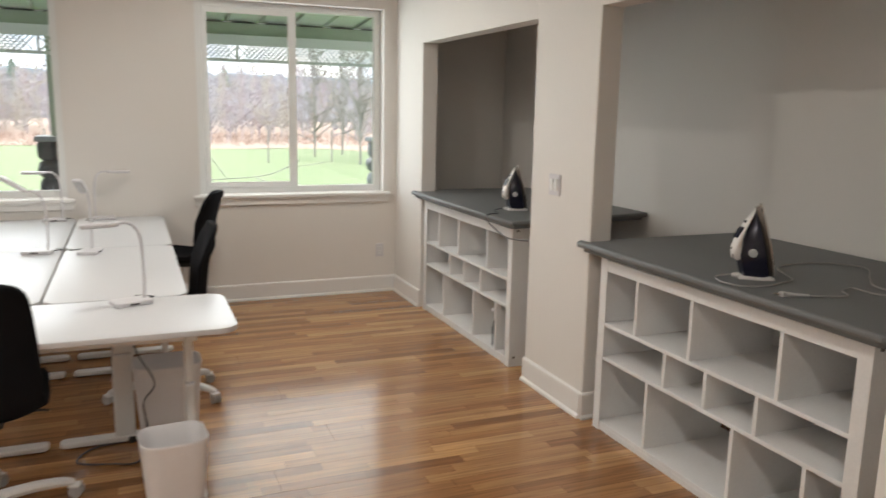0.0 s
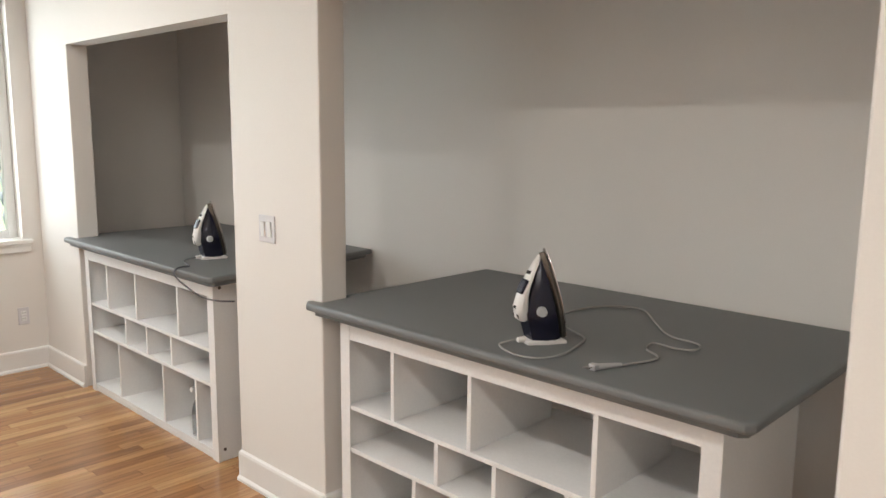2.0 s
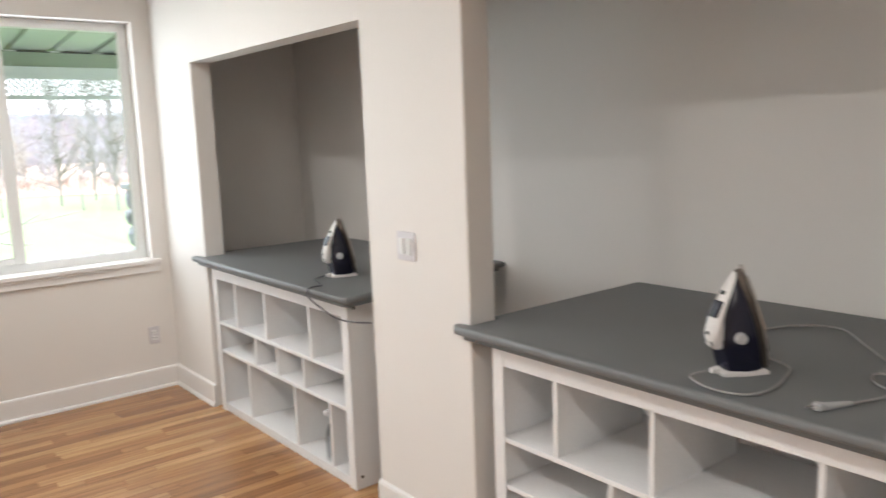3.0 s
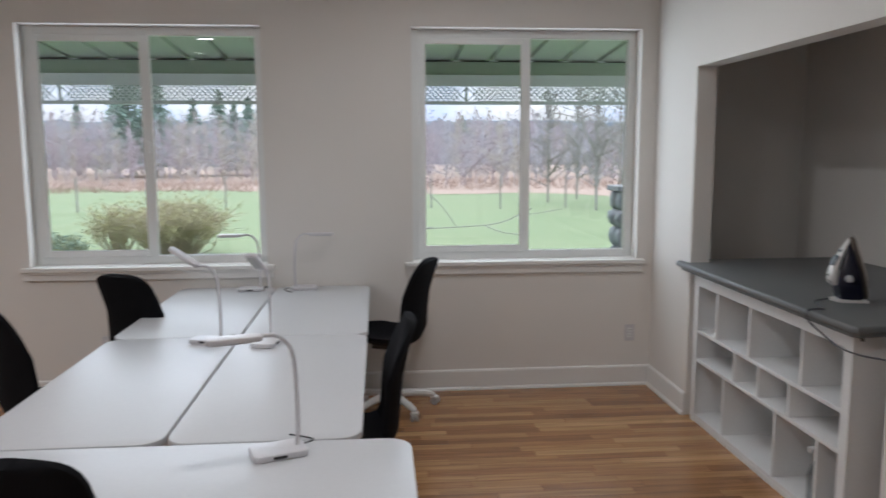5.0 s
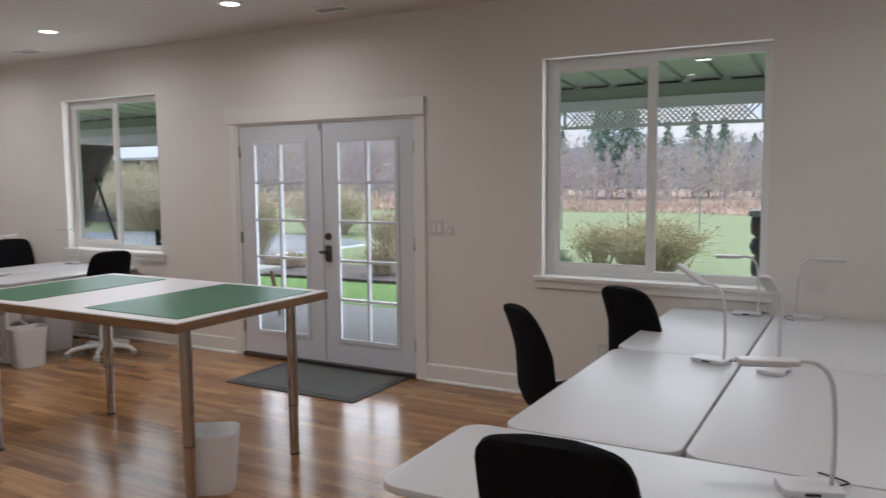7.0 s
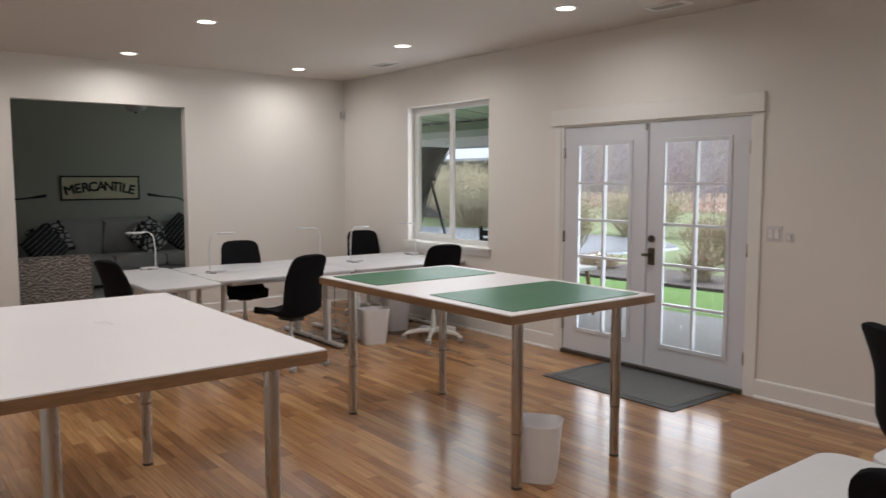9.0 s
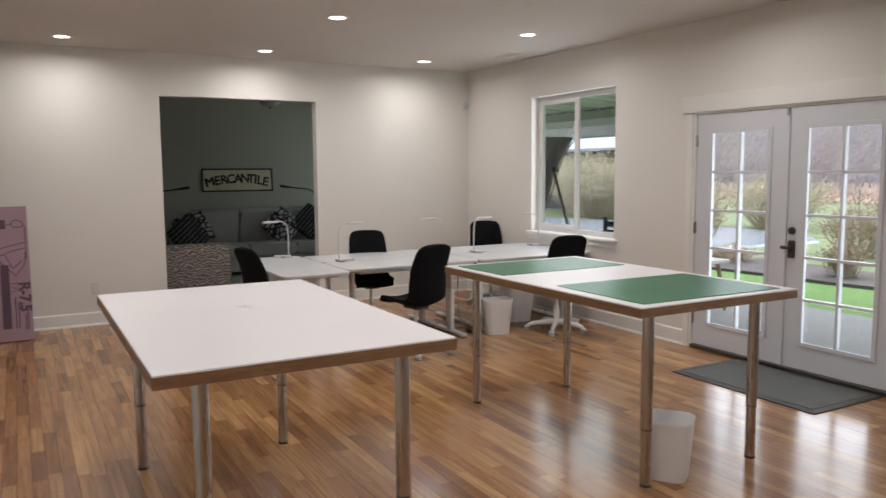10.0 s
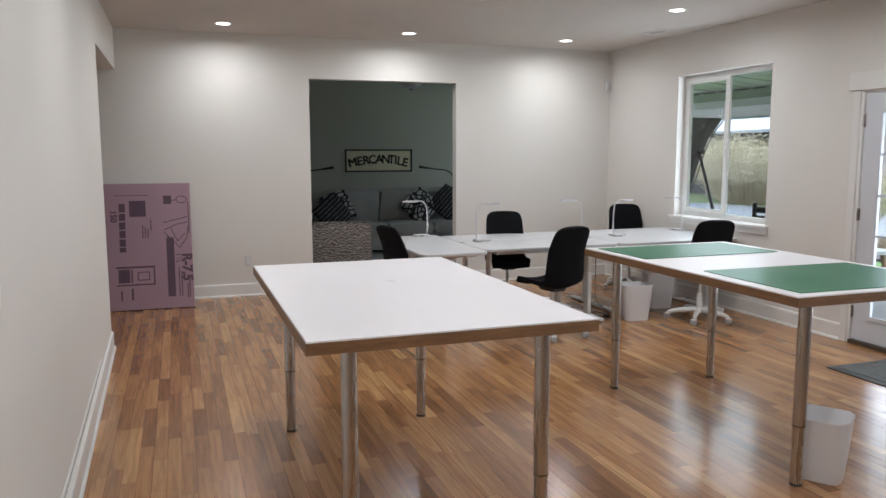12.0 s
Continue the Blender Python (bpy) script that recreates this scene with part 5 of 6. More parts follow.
throw_pillow(pose(-12.12, 3.62, 0.72, 62, 0, 90) @ pose(0, 0, 0, 0, 0, 20), "charcoal throw pillow with pale leaf print on the sofa", False)
throw_pillow(pose(-12.10, 5.02, 0.72, 62, 0, 90) @ pose(0, 0, 0, 0, 0, 40), "charcoal throw pillow with pale leaf print on the sofa", False)
throw_pillow(pose(-12.05, 5.50, 0.76, 65, 0, 80) @ pose(0, 0, 0, 0, 0, 48), "charcoal throw pillow with thin pale stripes on the sofa", True)
throw_pillow(pose(-11.75, 3.48, 0.66, 70, 0, 110) @ pose(0, 0, 0, 0, 0, 35), "charcoal throw pillow with thin pale stripes on the sofa", True)


def wavy_fabric():
    m, n, l, b = node_mat("wavy_patterned_fabric", 0.9)
    v = coords(n, l)
    w = n.new("ShaderNodeTexWave")
    w.bands_direction = "Z"
    w.inputs["Scale"].default_value, w.inputs["Distortion"].default_value, w.inputs["Detail"].default_value, w.inputs["Detail Scale"].default_value = 8.5, 11.0, 2.0, 1.5
    l.new(v, w.inputs[0])
    r = n.new("ShaderNodeValToRGB")
    r.color_ramp.elements[0].color, r.color_ramp.elements[1].color = (0.12, 0.10, 0.092, 1), (0.34, 0.305, 0.275, 1)
    r.color_ramp.elements[0].position, r.color_ramp.elements[1].position = 0.45, 0.85
    l.new(w.outputs[0], r.inputs[0]), l.new(r.outputs[0], b.inputs["Base Color"])
    return m


M_WAVY = wavy_fabric()
ac = thing("armchair", "armchair in wavy brown and cream patterned fabric", "armchair", at=pose(-10.0, 3.08, 0, 0, 0, 180))
bm = bmesh.new()
box(bm, -0.45, -0.42, 0.08, 0.45, 0.42, 0.36, bevel=0.05)
part("seat_base", bm, M_WAVY, ac, smooth=True)
bm = bmesh.new()
cushion(bm, 0.62, 0.64, 0.18, pose(0.08, 0, 0.43), 0.75)
part("seat_cushion", bm, M_WAVY, ac, smooth=True)
bm = bmesh.new()
box(bm, -0.48, -0.50, 0.08, -0.25, 0.50, 0.72, bevel=0.09)
part("backrest", bm, M_WAVY, ac, smooth=True)
for s in (-1, 1):
    bm = bmesh.new()
    box(bm, -0.30, s * 0.42 - 0.08, 0.08, 0.46, s * 0.42 + 0.08, 0.60, bevel=0.06)
    part("armrest", bm, M_WAVY, ac, smooth=True)
for x in (-0.38, 0.38):
    for y in (-0.36, 0.36):
        block("leg", M_INK, ac, x - 0.025, y - 0.025, 0, x + 0.025, y + 0.025, 0.085)

sg = thing("wall_sign", "cream wooden sign with black lettering and border", "sign", at=pose(RX + 0.002, 4.475, 1.465, 90, 0, 90))
block("board", M_SIGN, sg, -0.56, -0.165, 0, 0.56, 0.165, 0.014)
bm = bmesh.new()
for q in ((-0.585, 0.165, 0, 0.585, 0.19, 0.022), (-0.585, -0.19, 0, 0.585, -0.165, 0.022), (-0.585, -0.165, 0, -0.56, 0.165, 0.022), (0.56, -0.165, 0, 0.585, 0.165, 0.022)):
    box(bm, *q)
part("border", bm, M_INK, sg)
word = "MERCANTILE"
for k, chx in enumerate(word):
    u = (k - 4.5) / 4.5
    x = (-0.455, -0.335, -0.225, -0.115, 0.005, 0.12, 0.22, 0.295, 0.365, 0.46)[k]
    for dx in ((-0.008, 0.0, 0.008) if chx == "M" else (0.0,)):
        writing(chx, 0.20, M_INK, sg, pose(x + dx, -0.035 + 0.055 * (1 - u * u), 0.0155, 0, 0, -12 * u), "letter", 0.001, 0.0 if chx == "M" else 0.006)


def arc_lamp(m, label):
    """A thin black floor lamp with a bent arm."""
    a = thing("floor_lamp", label, "floor lamp", "floor lamps", m)
    bm = bmesh.new()
    rod(bm, (0, 0, 0), (0, 0, 0.02), 0.14, 0.135, 24)
    part("base", bm, M_INK, a)
    bm = bmesh.new()
    tube(bm, smooth_path([(0, 0, 0.02), (0, 0, 0.8), (0, 0.02, 1.18), (0, -0.10, 1.30), (0, -0.30, 1.325), (0, -0.52, 1.36)], 5), 0.011, 8)
    part("stem", bm, M_INK, a)
    bm = bmesh.new()
    rod(bm, (0, -0.40, 1.338), (0, -0.58, 1.365), 0.016, 0.022)
    part("shade", bm, M_INK, a)


arc_lamp(pose(-12.2, 5.62, 0.0), "thin black arched floor lamp beside the sofa")
arc_lamp(pose(-12.2, 3.02, 0.0, 0, 0, 180), "thin black arched floor lamp beside the sofa arm")

fn = thing("ceiling_fan", "ceiling fan with a frosted glass bowl light", "ceiling fan", at=pose(-11.0, 4.55, CEIL))
bm = bmesh.new()
rod(bm, (0, 0, 0), (0, 0, -0.12), 0.015)
rod(bm, (0, 0, -0.02), (0, 0, 0), 0.06)
rod(bm, (0, 0, -0.24), (0, 0, -0.12), 0.09)
part("motor", bm, M_DARKMETAL, fn)
for k in range(5):
    block("blade", M_DARKMETAL, fn, 0.12, -0.06, -0.004, 0.62, 0.06, 0.004, m=pose(0, 0, -0.20, 0, 0, 72 * k + 30) @ pose(0, 0, 0, 8), bevel=0.003)
bm = bmesh.new()
vs = bmesh.ops.create_uvsphere(bm, u_segments=24, v_segments=12, radius=0.15)["verts"]
bmesh.ops.transform(bm, matrix=pose(0, 0, -0.25) @ Matrix.Diagonal((1, 1, 0.6, 1)), verts=vs)
part("glass_bowl", bm, M_PALE, fn, "frosted glass bowl", True)
bm = bmesh.new()
rod(bm, (0, 0, -0.36), (0, 0, -0.335), 0.012, 0.018)
part("finial", bm, M_INK, fn)


# ---- outdoors ----
rng = np.random.default_rng(7)
GZ = -0.16


def ground_height(x, y):
    far = max(0.0, y - 26.0)
    return GZ - 0.02 + 0.003 * far + 0.05 * math.sin(x * 0.21 + 1.0) * min(1.0, max(0.0, y - 12) / 20) \
        + 0.22 * math.exp(-((x + 9.5) / 6.0) ** 2 - ((y - 31.0) / 6.0) ** 2)


def ground():
    xs = np.concatenate((np.linspace(-900, -80, 10), np.linspace(-70, 70, 50), np.linspace(80, 900, 10)))
    ys = np.concatenate((np.linspace(-900, 0, 6), np.linspace(4, 70, 40), np.linspace(80, 900, 10)))
    verts = [(x, y, ground_height(x, min(y, 90)) if y > 10 else GZ - 0.02) for y in ys for x in xs]
    w = len(xs)
    faces = [(j * w + i, j * w + i + 1, (j + 1) * w + i + 1, (j + 1) * w + i) for j in range(len(ys) - 1) for i in range(w - 1)]
    return setting(mesh_of("ground", verts, faces, M_GRASS), "bright green lawn running out to a meadow", "ground")


ground()


def patch(name, cx, cy, rx, ry, z, material, label, category, seed):
    """A low irregular bed laid on the ground."""
    r = random.Random(seed)
    bm = bmesh.new()
    k = 40
    wob = [1 + 0.10 * math.sin(3 * a + seed) + 0.05 * r.uniform(-1, 1) for a in np.linspace(0, 2 * math.pi, k, endpoint=False)]
    rim = [bm.verts.new((cx + rx * wob[i] * math.cos(2 * math.pi * i / k), cy + ry * wob[i] * math.sin(2 * math.pi * i / k), GZ - 0.1)) for i in range(k)]
    top = [bm.verts.new((cx + 0.97 * rx * wob[i] * math.cos(2 * math.pi * i / k), cy + 0.97 * ry * wob[i] * math.sin(2 * math.pi * i / k), z)) for i in range(k)]
    for i in range(k):
        bm.faces.new((rim[i], rim[(i + 1) % k], top[(i + 1) % k], top[i]))
    bm.faces.new(top)
    return setting(part(name, bm, material), label, category)


bm = bmesh.new()
box(bm, -16, YN + 0.17, -0.5, 6, 9.75, -0.115)
PATIO = setting(part("pavement", bm, M_CONC), "pale grey concrete patio slab", "patio")
bm = bmesh.new()
box(bm, -17, 9.75, -0.5, 5, 12.6, GZ + 0.01)
setting(part("lawn", bm, M_LAWN), "strip of fresh green lawn beside the patio", "lawn")
patch("flower_bed", -9.3, 12.6, 5.2, 0.95, GZ + 0.06, M_MULCH, "bed of dark mulch and stones", "flower bed", 2)
patch("water", -17.6, 16.4, 6.6, 3.5, GZ + 0.01, M_WATER, "still pond with the sky's reflection put into its pale colour", "pond", 5)


def meadow():
    """Dry grass that begins beyond the lawn, with an uneven near edge."""
    verts, faces = [], []
    xs, ys = np.linspace(-80, 80, 90), np.linspace(0, 1, 12)
    for x in xs:
        front = 33.5 + 4.5 * math.exp(-((x + 9) / 9) ** 2) - 2.5 * min(1.0, max(0.0, x / 3)) + 1.4 * math.sin(x * 0.31) + 0.8 * math.sin(x * 0.83 + 2) + (3.0 if x < -12 else 0.0)
        for u in ys:
            y = front + (92 - front) * u ** 1.6
            verts.append((x, y, ground_height(x, y) + 0.015 + 0.05 * min(1.0, u * 12)))
    for i in range(len(xs) - 1):
        for j in range(len(ys) - 1):
            k = i * len(ys) + j
            faces.append((k, k + len(ys), k + len(ys) + 1, k + 1))
    setting(mesh_of("meadow", verts, faces, M_STRAW), "dry straw-coloured meadow beyond the lawn", "meadow")


meadow()


# porch roof of ribbed metal panels, sloping away from the house
def porch():
    p = thing("porch_roof", "pale green ribbed metal porch roof with beams and lattice edge", "porch roof", kind="structure")
    ya, yb, za, zb = YN + 0.17, 10.35, 2.86, 2.57
    xs, zs = [], []
    x = -16.0
    while x < 6:
        for dx, dz in ((0, 0), (0.33, 0), (0.345, 0.035), (0.385, 0.035), (0.40, 0)):
            xs.append(x + dx), zs.append(dz)
        x += 0.40
    verts, faces = [], []
    for y, z in ((ya, za), (yb, zb)):
        verts += [(x, y, z + d) for x, d in zip(xs, zs)]
    for y, z in ((ya, za), (yb, zb)):
        verts += [(x, y, z + d + 0.03) for x, d in zip(xs, zs)]
    k = len(xs)
    for i in range(k - 1):
        faces.append((i, i + 1, k + i + 1, k + i))
        faces.append((2 * k + i, 3 * k + i, 3 * k + i + 1, 2 * k + i + 1))
    mesh_of("roof_panels", verts, faces, M_ROOF, p)
    block("header_beam", M_GREENPAINT, p, -16, 9.86, 2.42, 6, 9.98, 2.596)
    block("fascia", M_WHITEPAINT, p, -16, 9.82, 2.325, 6, 9.86, 2.445)
    for x in (-12.4, -0.71, 3.20):
        block("post", M_GREENPAINT, p, x - 0.06, 9.865, 1.21, x + 0.06, 9.985, 2.42, bevel=0.006)
    for x in np.arange(-15.6, 5.9, 0.40):
        block("roof_clip", M_WHITEPAINT, p, x - 0.05, 9.845, 2.588, x + 0.05, 9.859, 2.603)
    # black strip standing in for the shadow between beam and roof
    block("shade_strip", M_INK, p, -16, 9.848, 2.586, 6, 9.858, 2.598)
    # dark seams between the roof sheets
    slope = math.degrees(math.atan2(zb - za, yb - ya))
    for x in np.arange(-15.63, 5.9, 0.80):
        block("seam", M_DARKMETAL, p, -0.004, 0, -0.005, 0.004, math.hypot(yb - ya, zb - za), -0.001, m=pose(x, ya, za, slope))
    # lattice valance: a frame and crossed laths for each bay
    bays = [-16, -13.9, -12.4, -10.7, -8.95, -7.0, -5.0, -2.95, -0.83, 1.30, 3.3, 6]
    z0, z1, lath = 2.15, 2.325, 0.011
    for a, c in zip(bays, bays[1:]):
        bm = bmesh.new()
        box(bm, a, 9.825, z0 - 0.022, c, 9.85, z0 + 0.014)
        box(bm, c - 0.016, 9.825, z0 + 0.014, c + 0.016, 9.85, z1)
        part("lattice_frame", bm, M_WHITEPAINT, p)
        bm = bmesh.new()
        h = z1 - z0
        x = a - h
        while x < c:
            for s, yy in ((1, 9.832), (-1, 9.840)):
                x0, x1 = (x, x + h) if s == 1 else (x + h, x)
                if min(x0, x1) >= a - 0.02 and max(x0, x1) <= c + 0.02:
                    vs = [bm.verts.new(q) for q in ((x0 - lath, yy, z0), (x0 + lath, yy, z0), (x1 + lath, yy, z1), (x1 - lath, yy, z1))]
                    ws = [bm.verts.new(v.co + Vector((0, 0.006, 0))) for v in vs]
                    bm.faces.new(vs), bm.faces.new(ws[::-1])
                    for i in range(4):
                        bm.faces.new((vs[i], ws[i], ws[(i + 1) % 4], vs[(i + 1) % 4]))
            x += 0.058
        part("lattice", bm, M_WHITEPAINT, p)


porch()
for x, y in ((-1.25, 8.9), (-2.55, 8.9), (-3.1, 8.9), (-6.3, 8.9)):
    pl = thing("porch_light", "small lit round light under the porch roof", "porch light", "porch lights", pose(x, y, 2.86 - 0.29 * (y - 6.684) / 3.666 - 0.001, 4.5))
    bm = bmesh.new()
    rod(bm, (0, 0, -0.014), (0, 0, 0), 0.085, 0.09, 20)
    part("rim", bm, M_WHITEPAINT, pl)
    bm = bmesh.new()
    bmesh.ops.create_circle(bm, cap_ends=True, segments=20, radius=0.07, matrix=pose(0, 0, -0.0155))
    part("lens", bm, M_PORCHLED, pl)


def stone_pillar(x, y, material, label, seed):
    """A square pillar of rough rounded stones under a flat cap, the foot of a porch post."""
    st = thing("stone_pillar", label, "stone pillar", "porch pillars", pose(x, y, -0.115))
    r = random.Random(seed)
    z = 0.0
    for k, h in enumerate((0.24, 0.21, 0.21, 0.22, 0.20, 0.22)):
        wide = k % 2
        for sx, sy in ((-1, -1), (1, -1), (-1, 1), (1, 1)):
            bm = bmesh.new()
            vs = bmesh.ops.create_icosphere(bm, subdivisions=2, radius=1)["verts"]
            wx = 0.105 + (0.03 if (sx > 0) == bool(wide) else -0.02) + r.uniform(-0.01, 0.015)
            off = 0.02 * (1 if wide else -1)
            for v in vs:
                n = noise.noise(v.co * 1.5 + Vector((seed + sx, k, sy))) * 0.22
                q = [math.copysign(abs(c) ** 0.62, c) for c in v.co]
                v.co = Vector((q[0] * wx * (1 + n), q[1] * 0.115 * (1 + n), q[2] * h * 0.53 * (1 + 0.3 * n)))
            bmesh.ops.transform(bm, matrix=pose(sx * 0.09 - off, sy * 0.10, z + h / 2, 0, 0, r.uniform(-8, 8)), verts=vs)
            part("stone", bm, material, st, smooth=True)
        z += h
    block("cap", M_PALESTONE, st, -0.22, -0.22, z - 0.01, 0.22, 0.22, z + 0.05, bevel=0.012)
    return st


PL = "rough stacked-stone pillar with a flat cap under a porch post"
for x, mt, sd in ((-12.4, M_STONE, 5), (-0.71, M_STONE, 3), (3.20, M_PALESTONE, 11)):
    stone_pillar(x, 9.925, mt, ("pale " if mt is M_PALESTONE else "dark grey ") + PL, sd)


class Sticks:
    """Collects thin tapered three-sided sticks and small leaf faces into one mesh."""
    def __init__(self):
        self.v, self.f = [], []

    def stick(self, a, b2, r0, r1):
        a, b2 = np.asarray(a, float), np.asarray(b2, float)
        d = b2 - a
        d = d / (np.linalg.norm(d) + 1e-9)
        s = np.cross(d, (0.3, 0.2, 0.9))
        s /= np.linalg.norm(s) + 1e-9
        u = np.cross(d, s)
        o = len(self.v)
        for c, r in ((a, r0), (b2, r1)):
            for k in range(3):
                w = 2.0944 * k
                self.v.append(tuple(c + r * (math.cos(w) * s + math.sin(w) * u)))
        for k in range(3):
            self.f.append((o + k, o + (k + 1) % 3, o + 3 + (k + 1) % 3, o + 3 + k))

    def leaf(self, c, size):
        a, b2 = rng.normal(size=3), rng.normal(size=3)
        a, b2 = a / np.linalg.norm(a) * size, b2 / np.linalg.norm(b2) * size * 0.6
        o = len(self.v)
        self.v += [tuple(c - a), tuple(c + b2), tuple(c + a), tuple(c - b2)]
        self.f.append((o, o + 1, o + 2, o + 3))

    def done(self, name, material, parent=None):
        return mesh_of(name, self.v, self.f, material, parent)


def bush(x, y, width, height, twigs, leaves, label, twig_mat, leaf_mat, deep=None):
    """A clump of stems that fork outward, with scattered small leaves and gaps."""
    b2 = thing("shrub", label, "shrub", "shrubs")
    z0 = ground_height(x, y) - 0.04
    deep = deep or width
    st, lf = Sticks(), Sticks()
    for i in range(twigs):
        a = rng.uniform(0, 2 * math.pi)
        q = math.sqrt(rng.uniform(0, 1))
        foot = np.array((x + q * 0.35 * width / 2 * math.cos(a), y + q * 0.35 * deep / 2 * math.sin(a), z0))
        h = height * rng.uniform(0.6, 1.0) * (1 - 0.30 * q ** 3)
        tip = np.array((x + q * width / 2 * math.cos(a), y + q * deep / 2 * math.sin(a), z0 + h))
        mid = (foot + tip) / 2 + rng.normal(size=3) * 0.05 * height
        st.stick(foot, mid, 0.009, 0.007), st.stick(mid, tip, 0.007, 0.003)
        for k in range(6):
            p = mid + (tip - mid) * rng.uniform(0, 0.9)
            e = p + np.array((rng.normal() * 0.14 * width, rng.normal() * 0.14 * deep, abs(rng.normal()) * 0.16 * height))
            e[2] = min(e[2], z0 + height * 1.03)
            st.stick(p, e, 0.005, 0.002)
            for n in range(leaves):
                lf.leaf(p + (e - p) * rng.uniform(0.1, 1.05) + rng.normal(size=3) * 0.03, rng.uniform(0.012, 0.03))
    st.done("stems", twig_mat, b2)
    if leaves:
        lf.done("leaves", leaf_mat, b2)
    return b2


bush(-3.25, 15.2, 1.85, 1.10, 230, 5, "rounded bare shrub with yellowish twigs on the lawn", M_TWIG, M_LEAF, 1.5)
bush(-4.25, 15.4, 1.15, 0.95, 70, 7, "loose shrub with fresh green tips on the lawn", M_TWIG, M_LEAF, 1.1)
bush(-4.95, 14.6, 0.75, 0.50, 90, 6, "low blue-green shrub beside the lawn", M_LEAF, M_NEEDLE, 0.7)
bush(-21.9, 20.0, 6.0, 2.45, 560, 9, "large pale bare shrub with budding twigs by the pond", M_TWIG, M_BUD, 2.6)
bush(-11.9, 14.1, 1.6, 1.70, 230, 4, "rounded ochre shrub by the pond", M_TWIG, M_BUD, 1.8)
bush(-9.2, 15.9, 1.6, 1.15, 120, 3, "bare shrub with brown leaves behind the flower bed", M_TWIG, M_REDTWIG, 1.4)
bush(-7.4, 15.6, 1.6, 1.30, 120, 3, "bare shrub with brown leaves behind the flower bed", M_TWIG, M_REDTWIG, 1.4)
bush(-9.6, 12.7, 0.9, 0.45, 60, 2, "small twiggy shrub in the mulch bed", M_TWIG, M_REDTWIG)
bush(-7.3, 12.6, 0.7, 0.75, 60, 2, "small twiggy shrub in the mulch bed", M_TWIG, M_REDTWIG)
bush(-11.0, 13.0, 0.6, 0.55, 40, 2, "small twiggy shrub in the mulch bed", M_TWIG, M_REDTWIG)
bush(-15.0, 21.0, 3.0, 1.7, 240, 5, "large pale bare shrub beyond the pond", M_TWIG, M_BUD)


def conifer(x, y, h, label):
    t = thing("conifer", label, "tree", "conifers")
    z0 = ground_height(x, y)
    st = Sticks()
    st.stick((x, y, z0 - 0.2), (x, y, z0 + h), 0.02 * h, 0.01)
    st.done("trunk", M_BARK, t)
    nd = Sticks()
    for i in range(int(60 * h)):
        u = rng.uniform(0.06, 1.0)
        z = z0 + h * (0.08 + 0.92 * u)
        reach = h * 0.30 * (1 - u) ** 0.9 * rng.uniform(0.6, 1.15) + 0.1
        a = rng.uniform(0, 2 * math.pi)
        tip = np.array((x + reach * math.cos(a), y + reach * math.sin(a), z - 0.25 * reach))
        root = np.array((x, y, z + 0.1))
        for k in range(12):
            w = rng.uniform(0.1, 1)
            nd.leaf(root + (tip - root) * w + rng.normal(size=3) * np.array((0.13, 0.13, 0.06)) * reach, 0.019 * h * rng.uniform(0.5, 1.0))
    nd.done("crown", M_NEEDLE, t)


for x, y, h in ((-16.6, 56, 8.9), (-15.2, 57, 8.2), (-18.0, 58, 6.6), (-13.2, 60, 5.6), (-10.9, 58, 6.1), (-10.2, 60, 5.4), (-8.8, 58, 5.6), (-7.2, 61, 4.6), (-21.5, 60, 5.2), (-49, 56, 7.0), (-52, 57, 7.4), (-30, 60, 5.6), (3.4, 64, 4.4), (7.5, 66, 4.6)):
    conifer(x, y, h, "dark green conifer rising out of the bare wood")


def bare_tree(st, x, y, h):
    z0 = ground_height(x, min(y, 90)) - 0.2
    lean = rng.normal(size=2) * 0.03 * h
    top = np.array((x + lean[0], y + lean[1], z0 + h))
    root = np.array((x, y, z0))
    st.stick(root, top, 0.008 * h, 0.01)
    for k in range(30):
        u = rng.uniform(0.18, 1)
        p = root + (top - root) * u
        ln = h * 0.24 * (1.15 - u) * rng.uniform(0.5, 1.2)
        e = p + np.array((rng.normal(), rng.normal(), abs(rng.normal()) * 1.1 + 0.3)) * ln * 0.75
        st.stick(p, e, 0.024, 0.010)
        for q in range(3):
            w = p + (e - p) * rng.uniform(0.3, 1)
            st.stick(w, w + np.array((rng.normal(), rng.normal(), abs(rng.normal()) + 0.4)) * ln * 0.36, 0.014, 0.007)


def far_woods():
    # bare trees in three tints, taller towards the west
    kinds = [Sticks(), Sticks(), Sticks()]
    for i in range(1350):
        x = rng.uniform(-85, 60)
        near = 41 - 5 * min(1.0, max(0.0, (x + 6) / 6))
        y = near + (66 - near) * rng.uniform(0, 1) + 0.04 * abs(x)
        tall = 1.0 + 0.45 * min(1.0, max(0.0, (-x - 22) / 14))
        bare_tree(kinds[i % 3], x, y, (rng.uniform(2.3, 3.9) + 0.05 * (y - 36)) * tall)
    for st, mt, lb in zip(kinds, (M_FARTWIG, M_MAUVETWIG, M_TANTWIG), ("grey", "purplish", "tan")):
        tagged(st.done("far_woods", mt), "hazy bare " + lb + " winter trees along the horizon", "woods", "", "stuff")
    st = Sticks()
    for i in range(16000):
        x, y = rng.uniform(-70, 55), rng.uniform(34, 46)
        z = ground_height(x, y) - 0.1
        h = rng.uniform(0.15, 0.50)
        st.stick((x, y, z), (x + rng.normal() * 0.3, y + rng.normal() * 0.3, z + h), 0.014, 0.005)
    tagged(st.done("brush", M_REDTWIG), "reddish brown undergrowth before the wood", "undergrowth", "", "stuff")


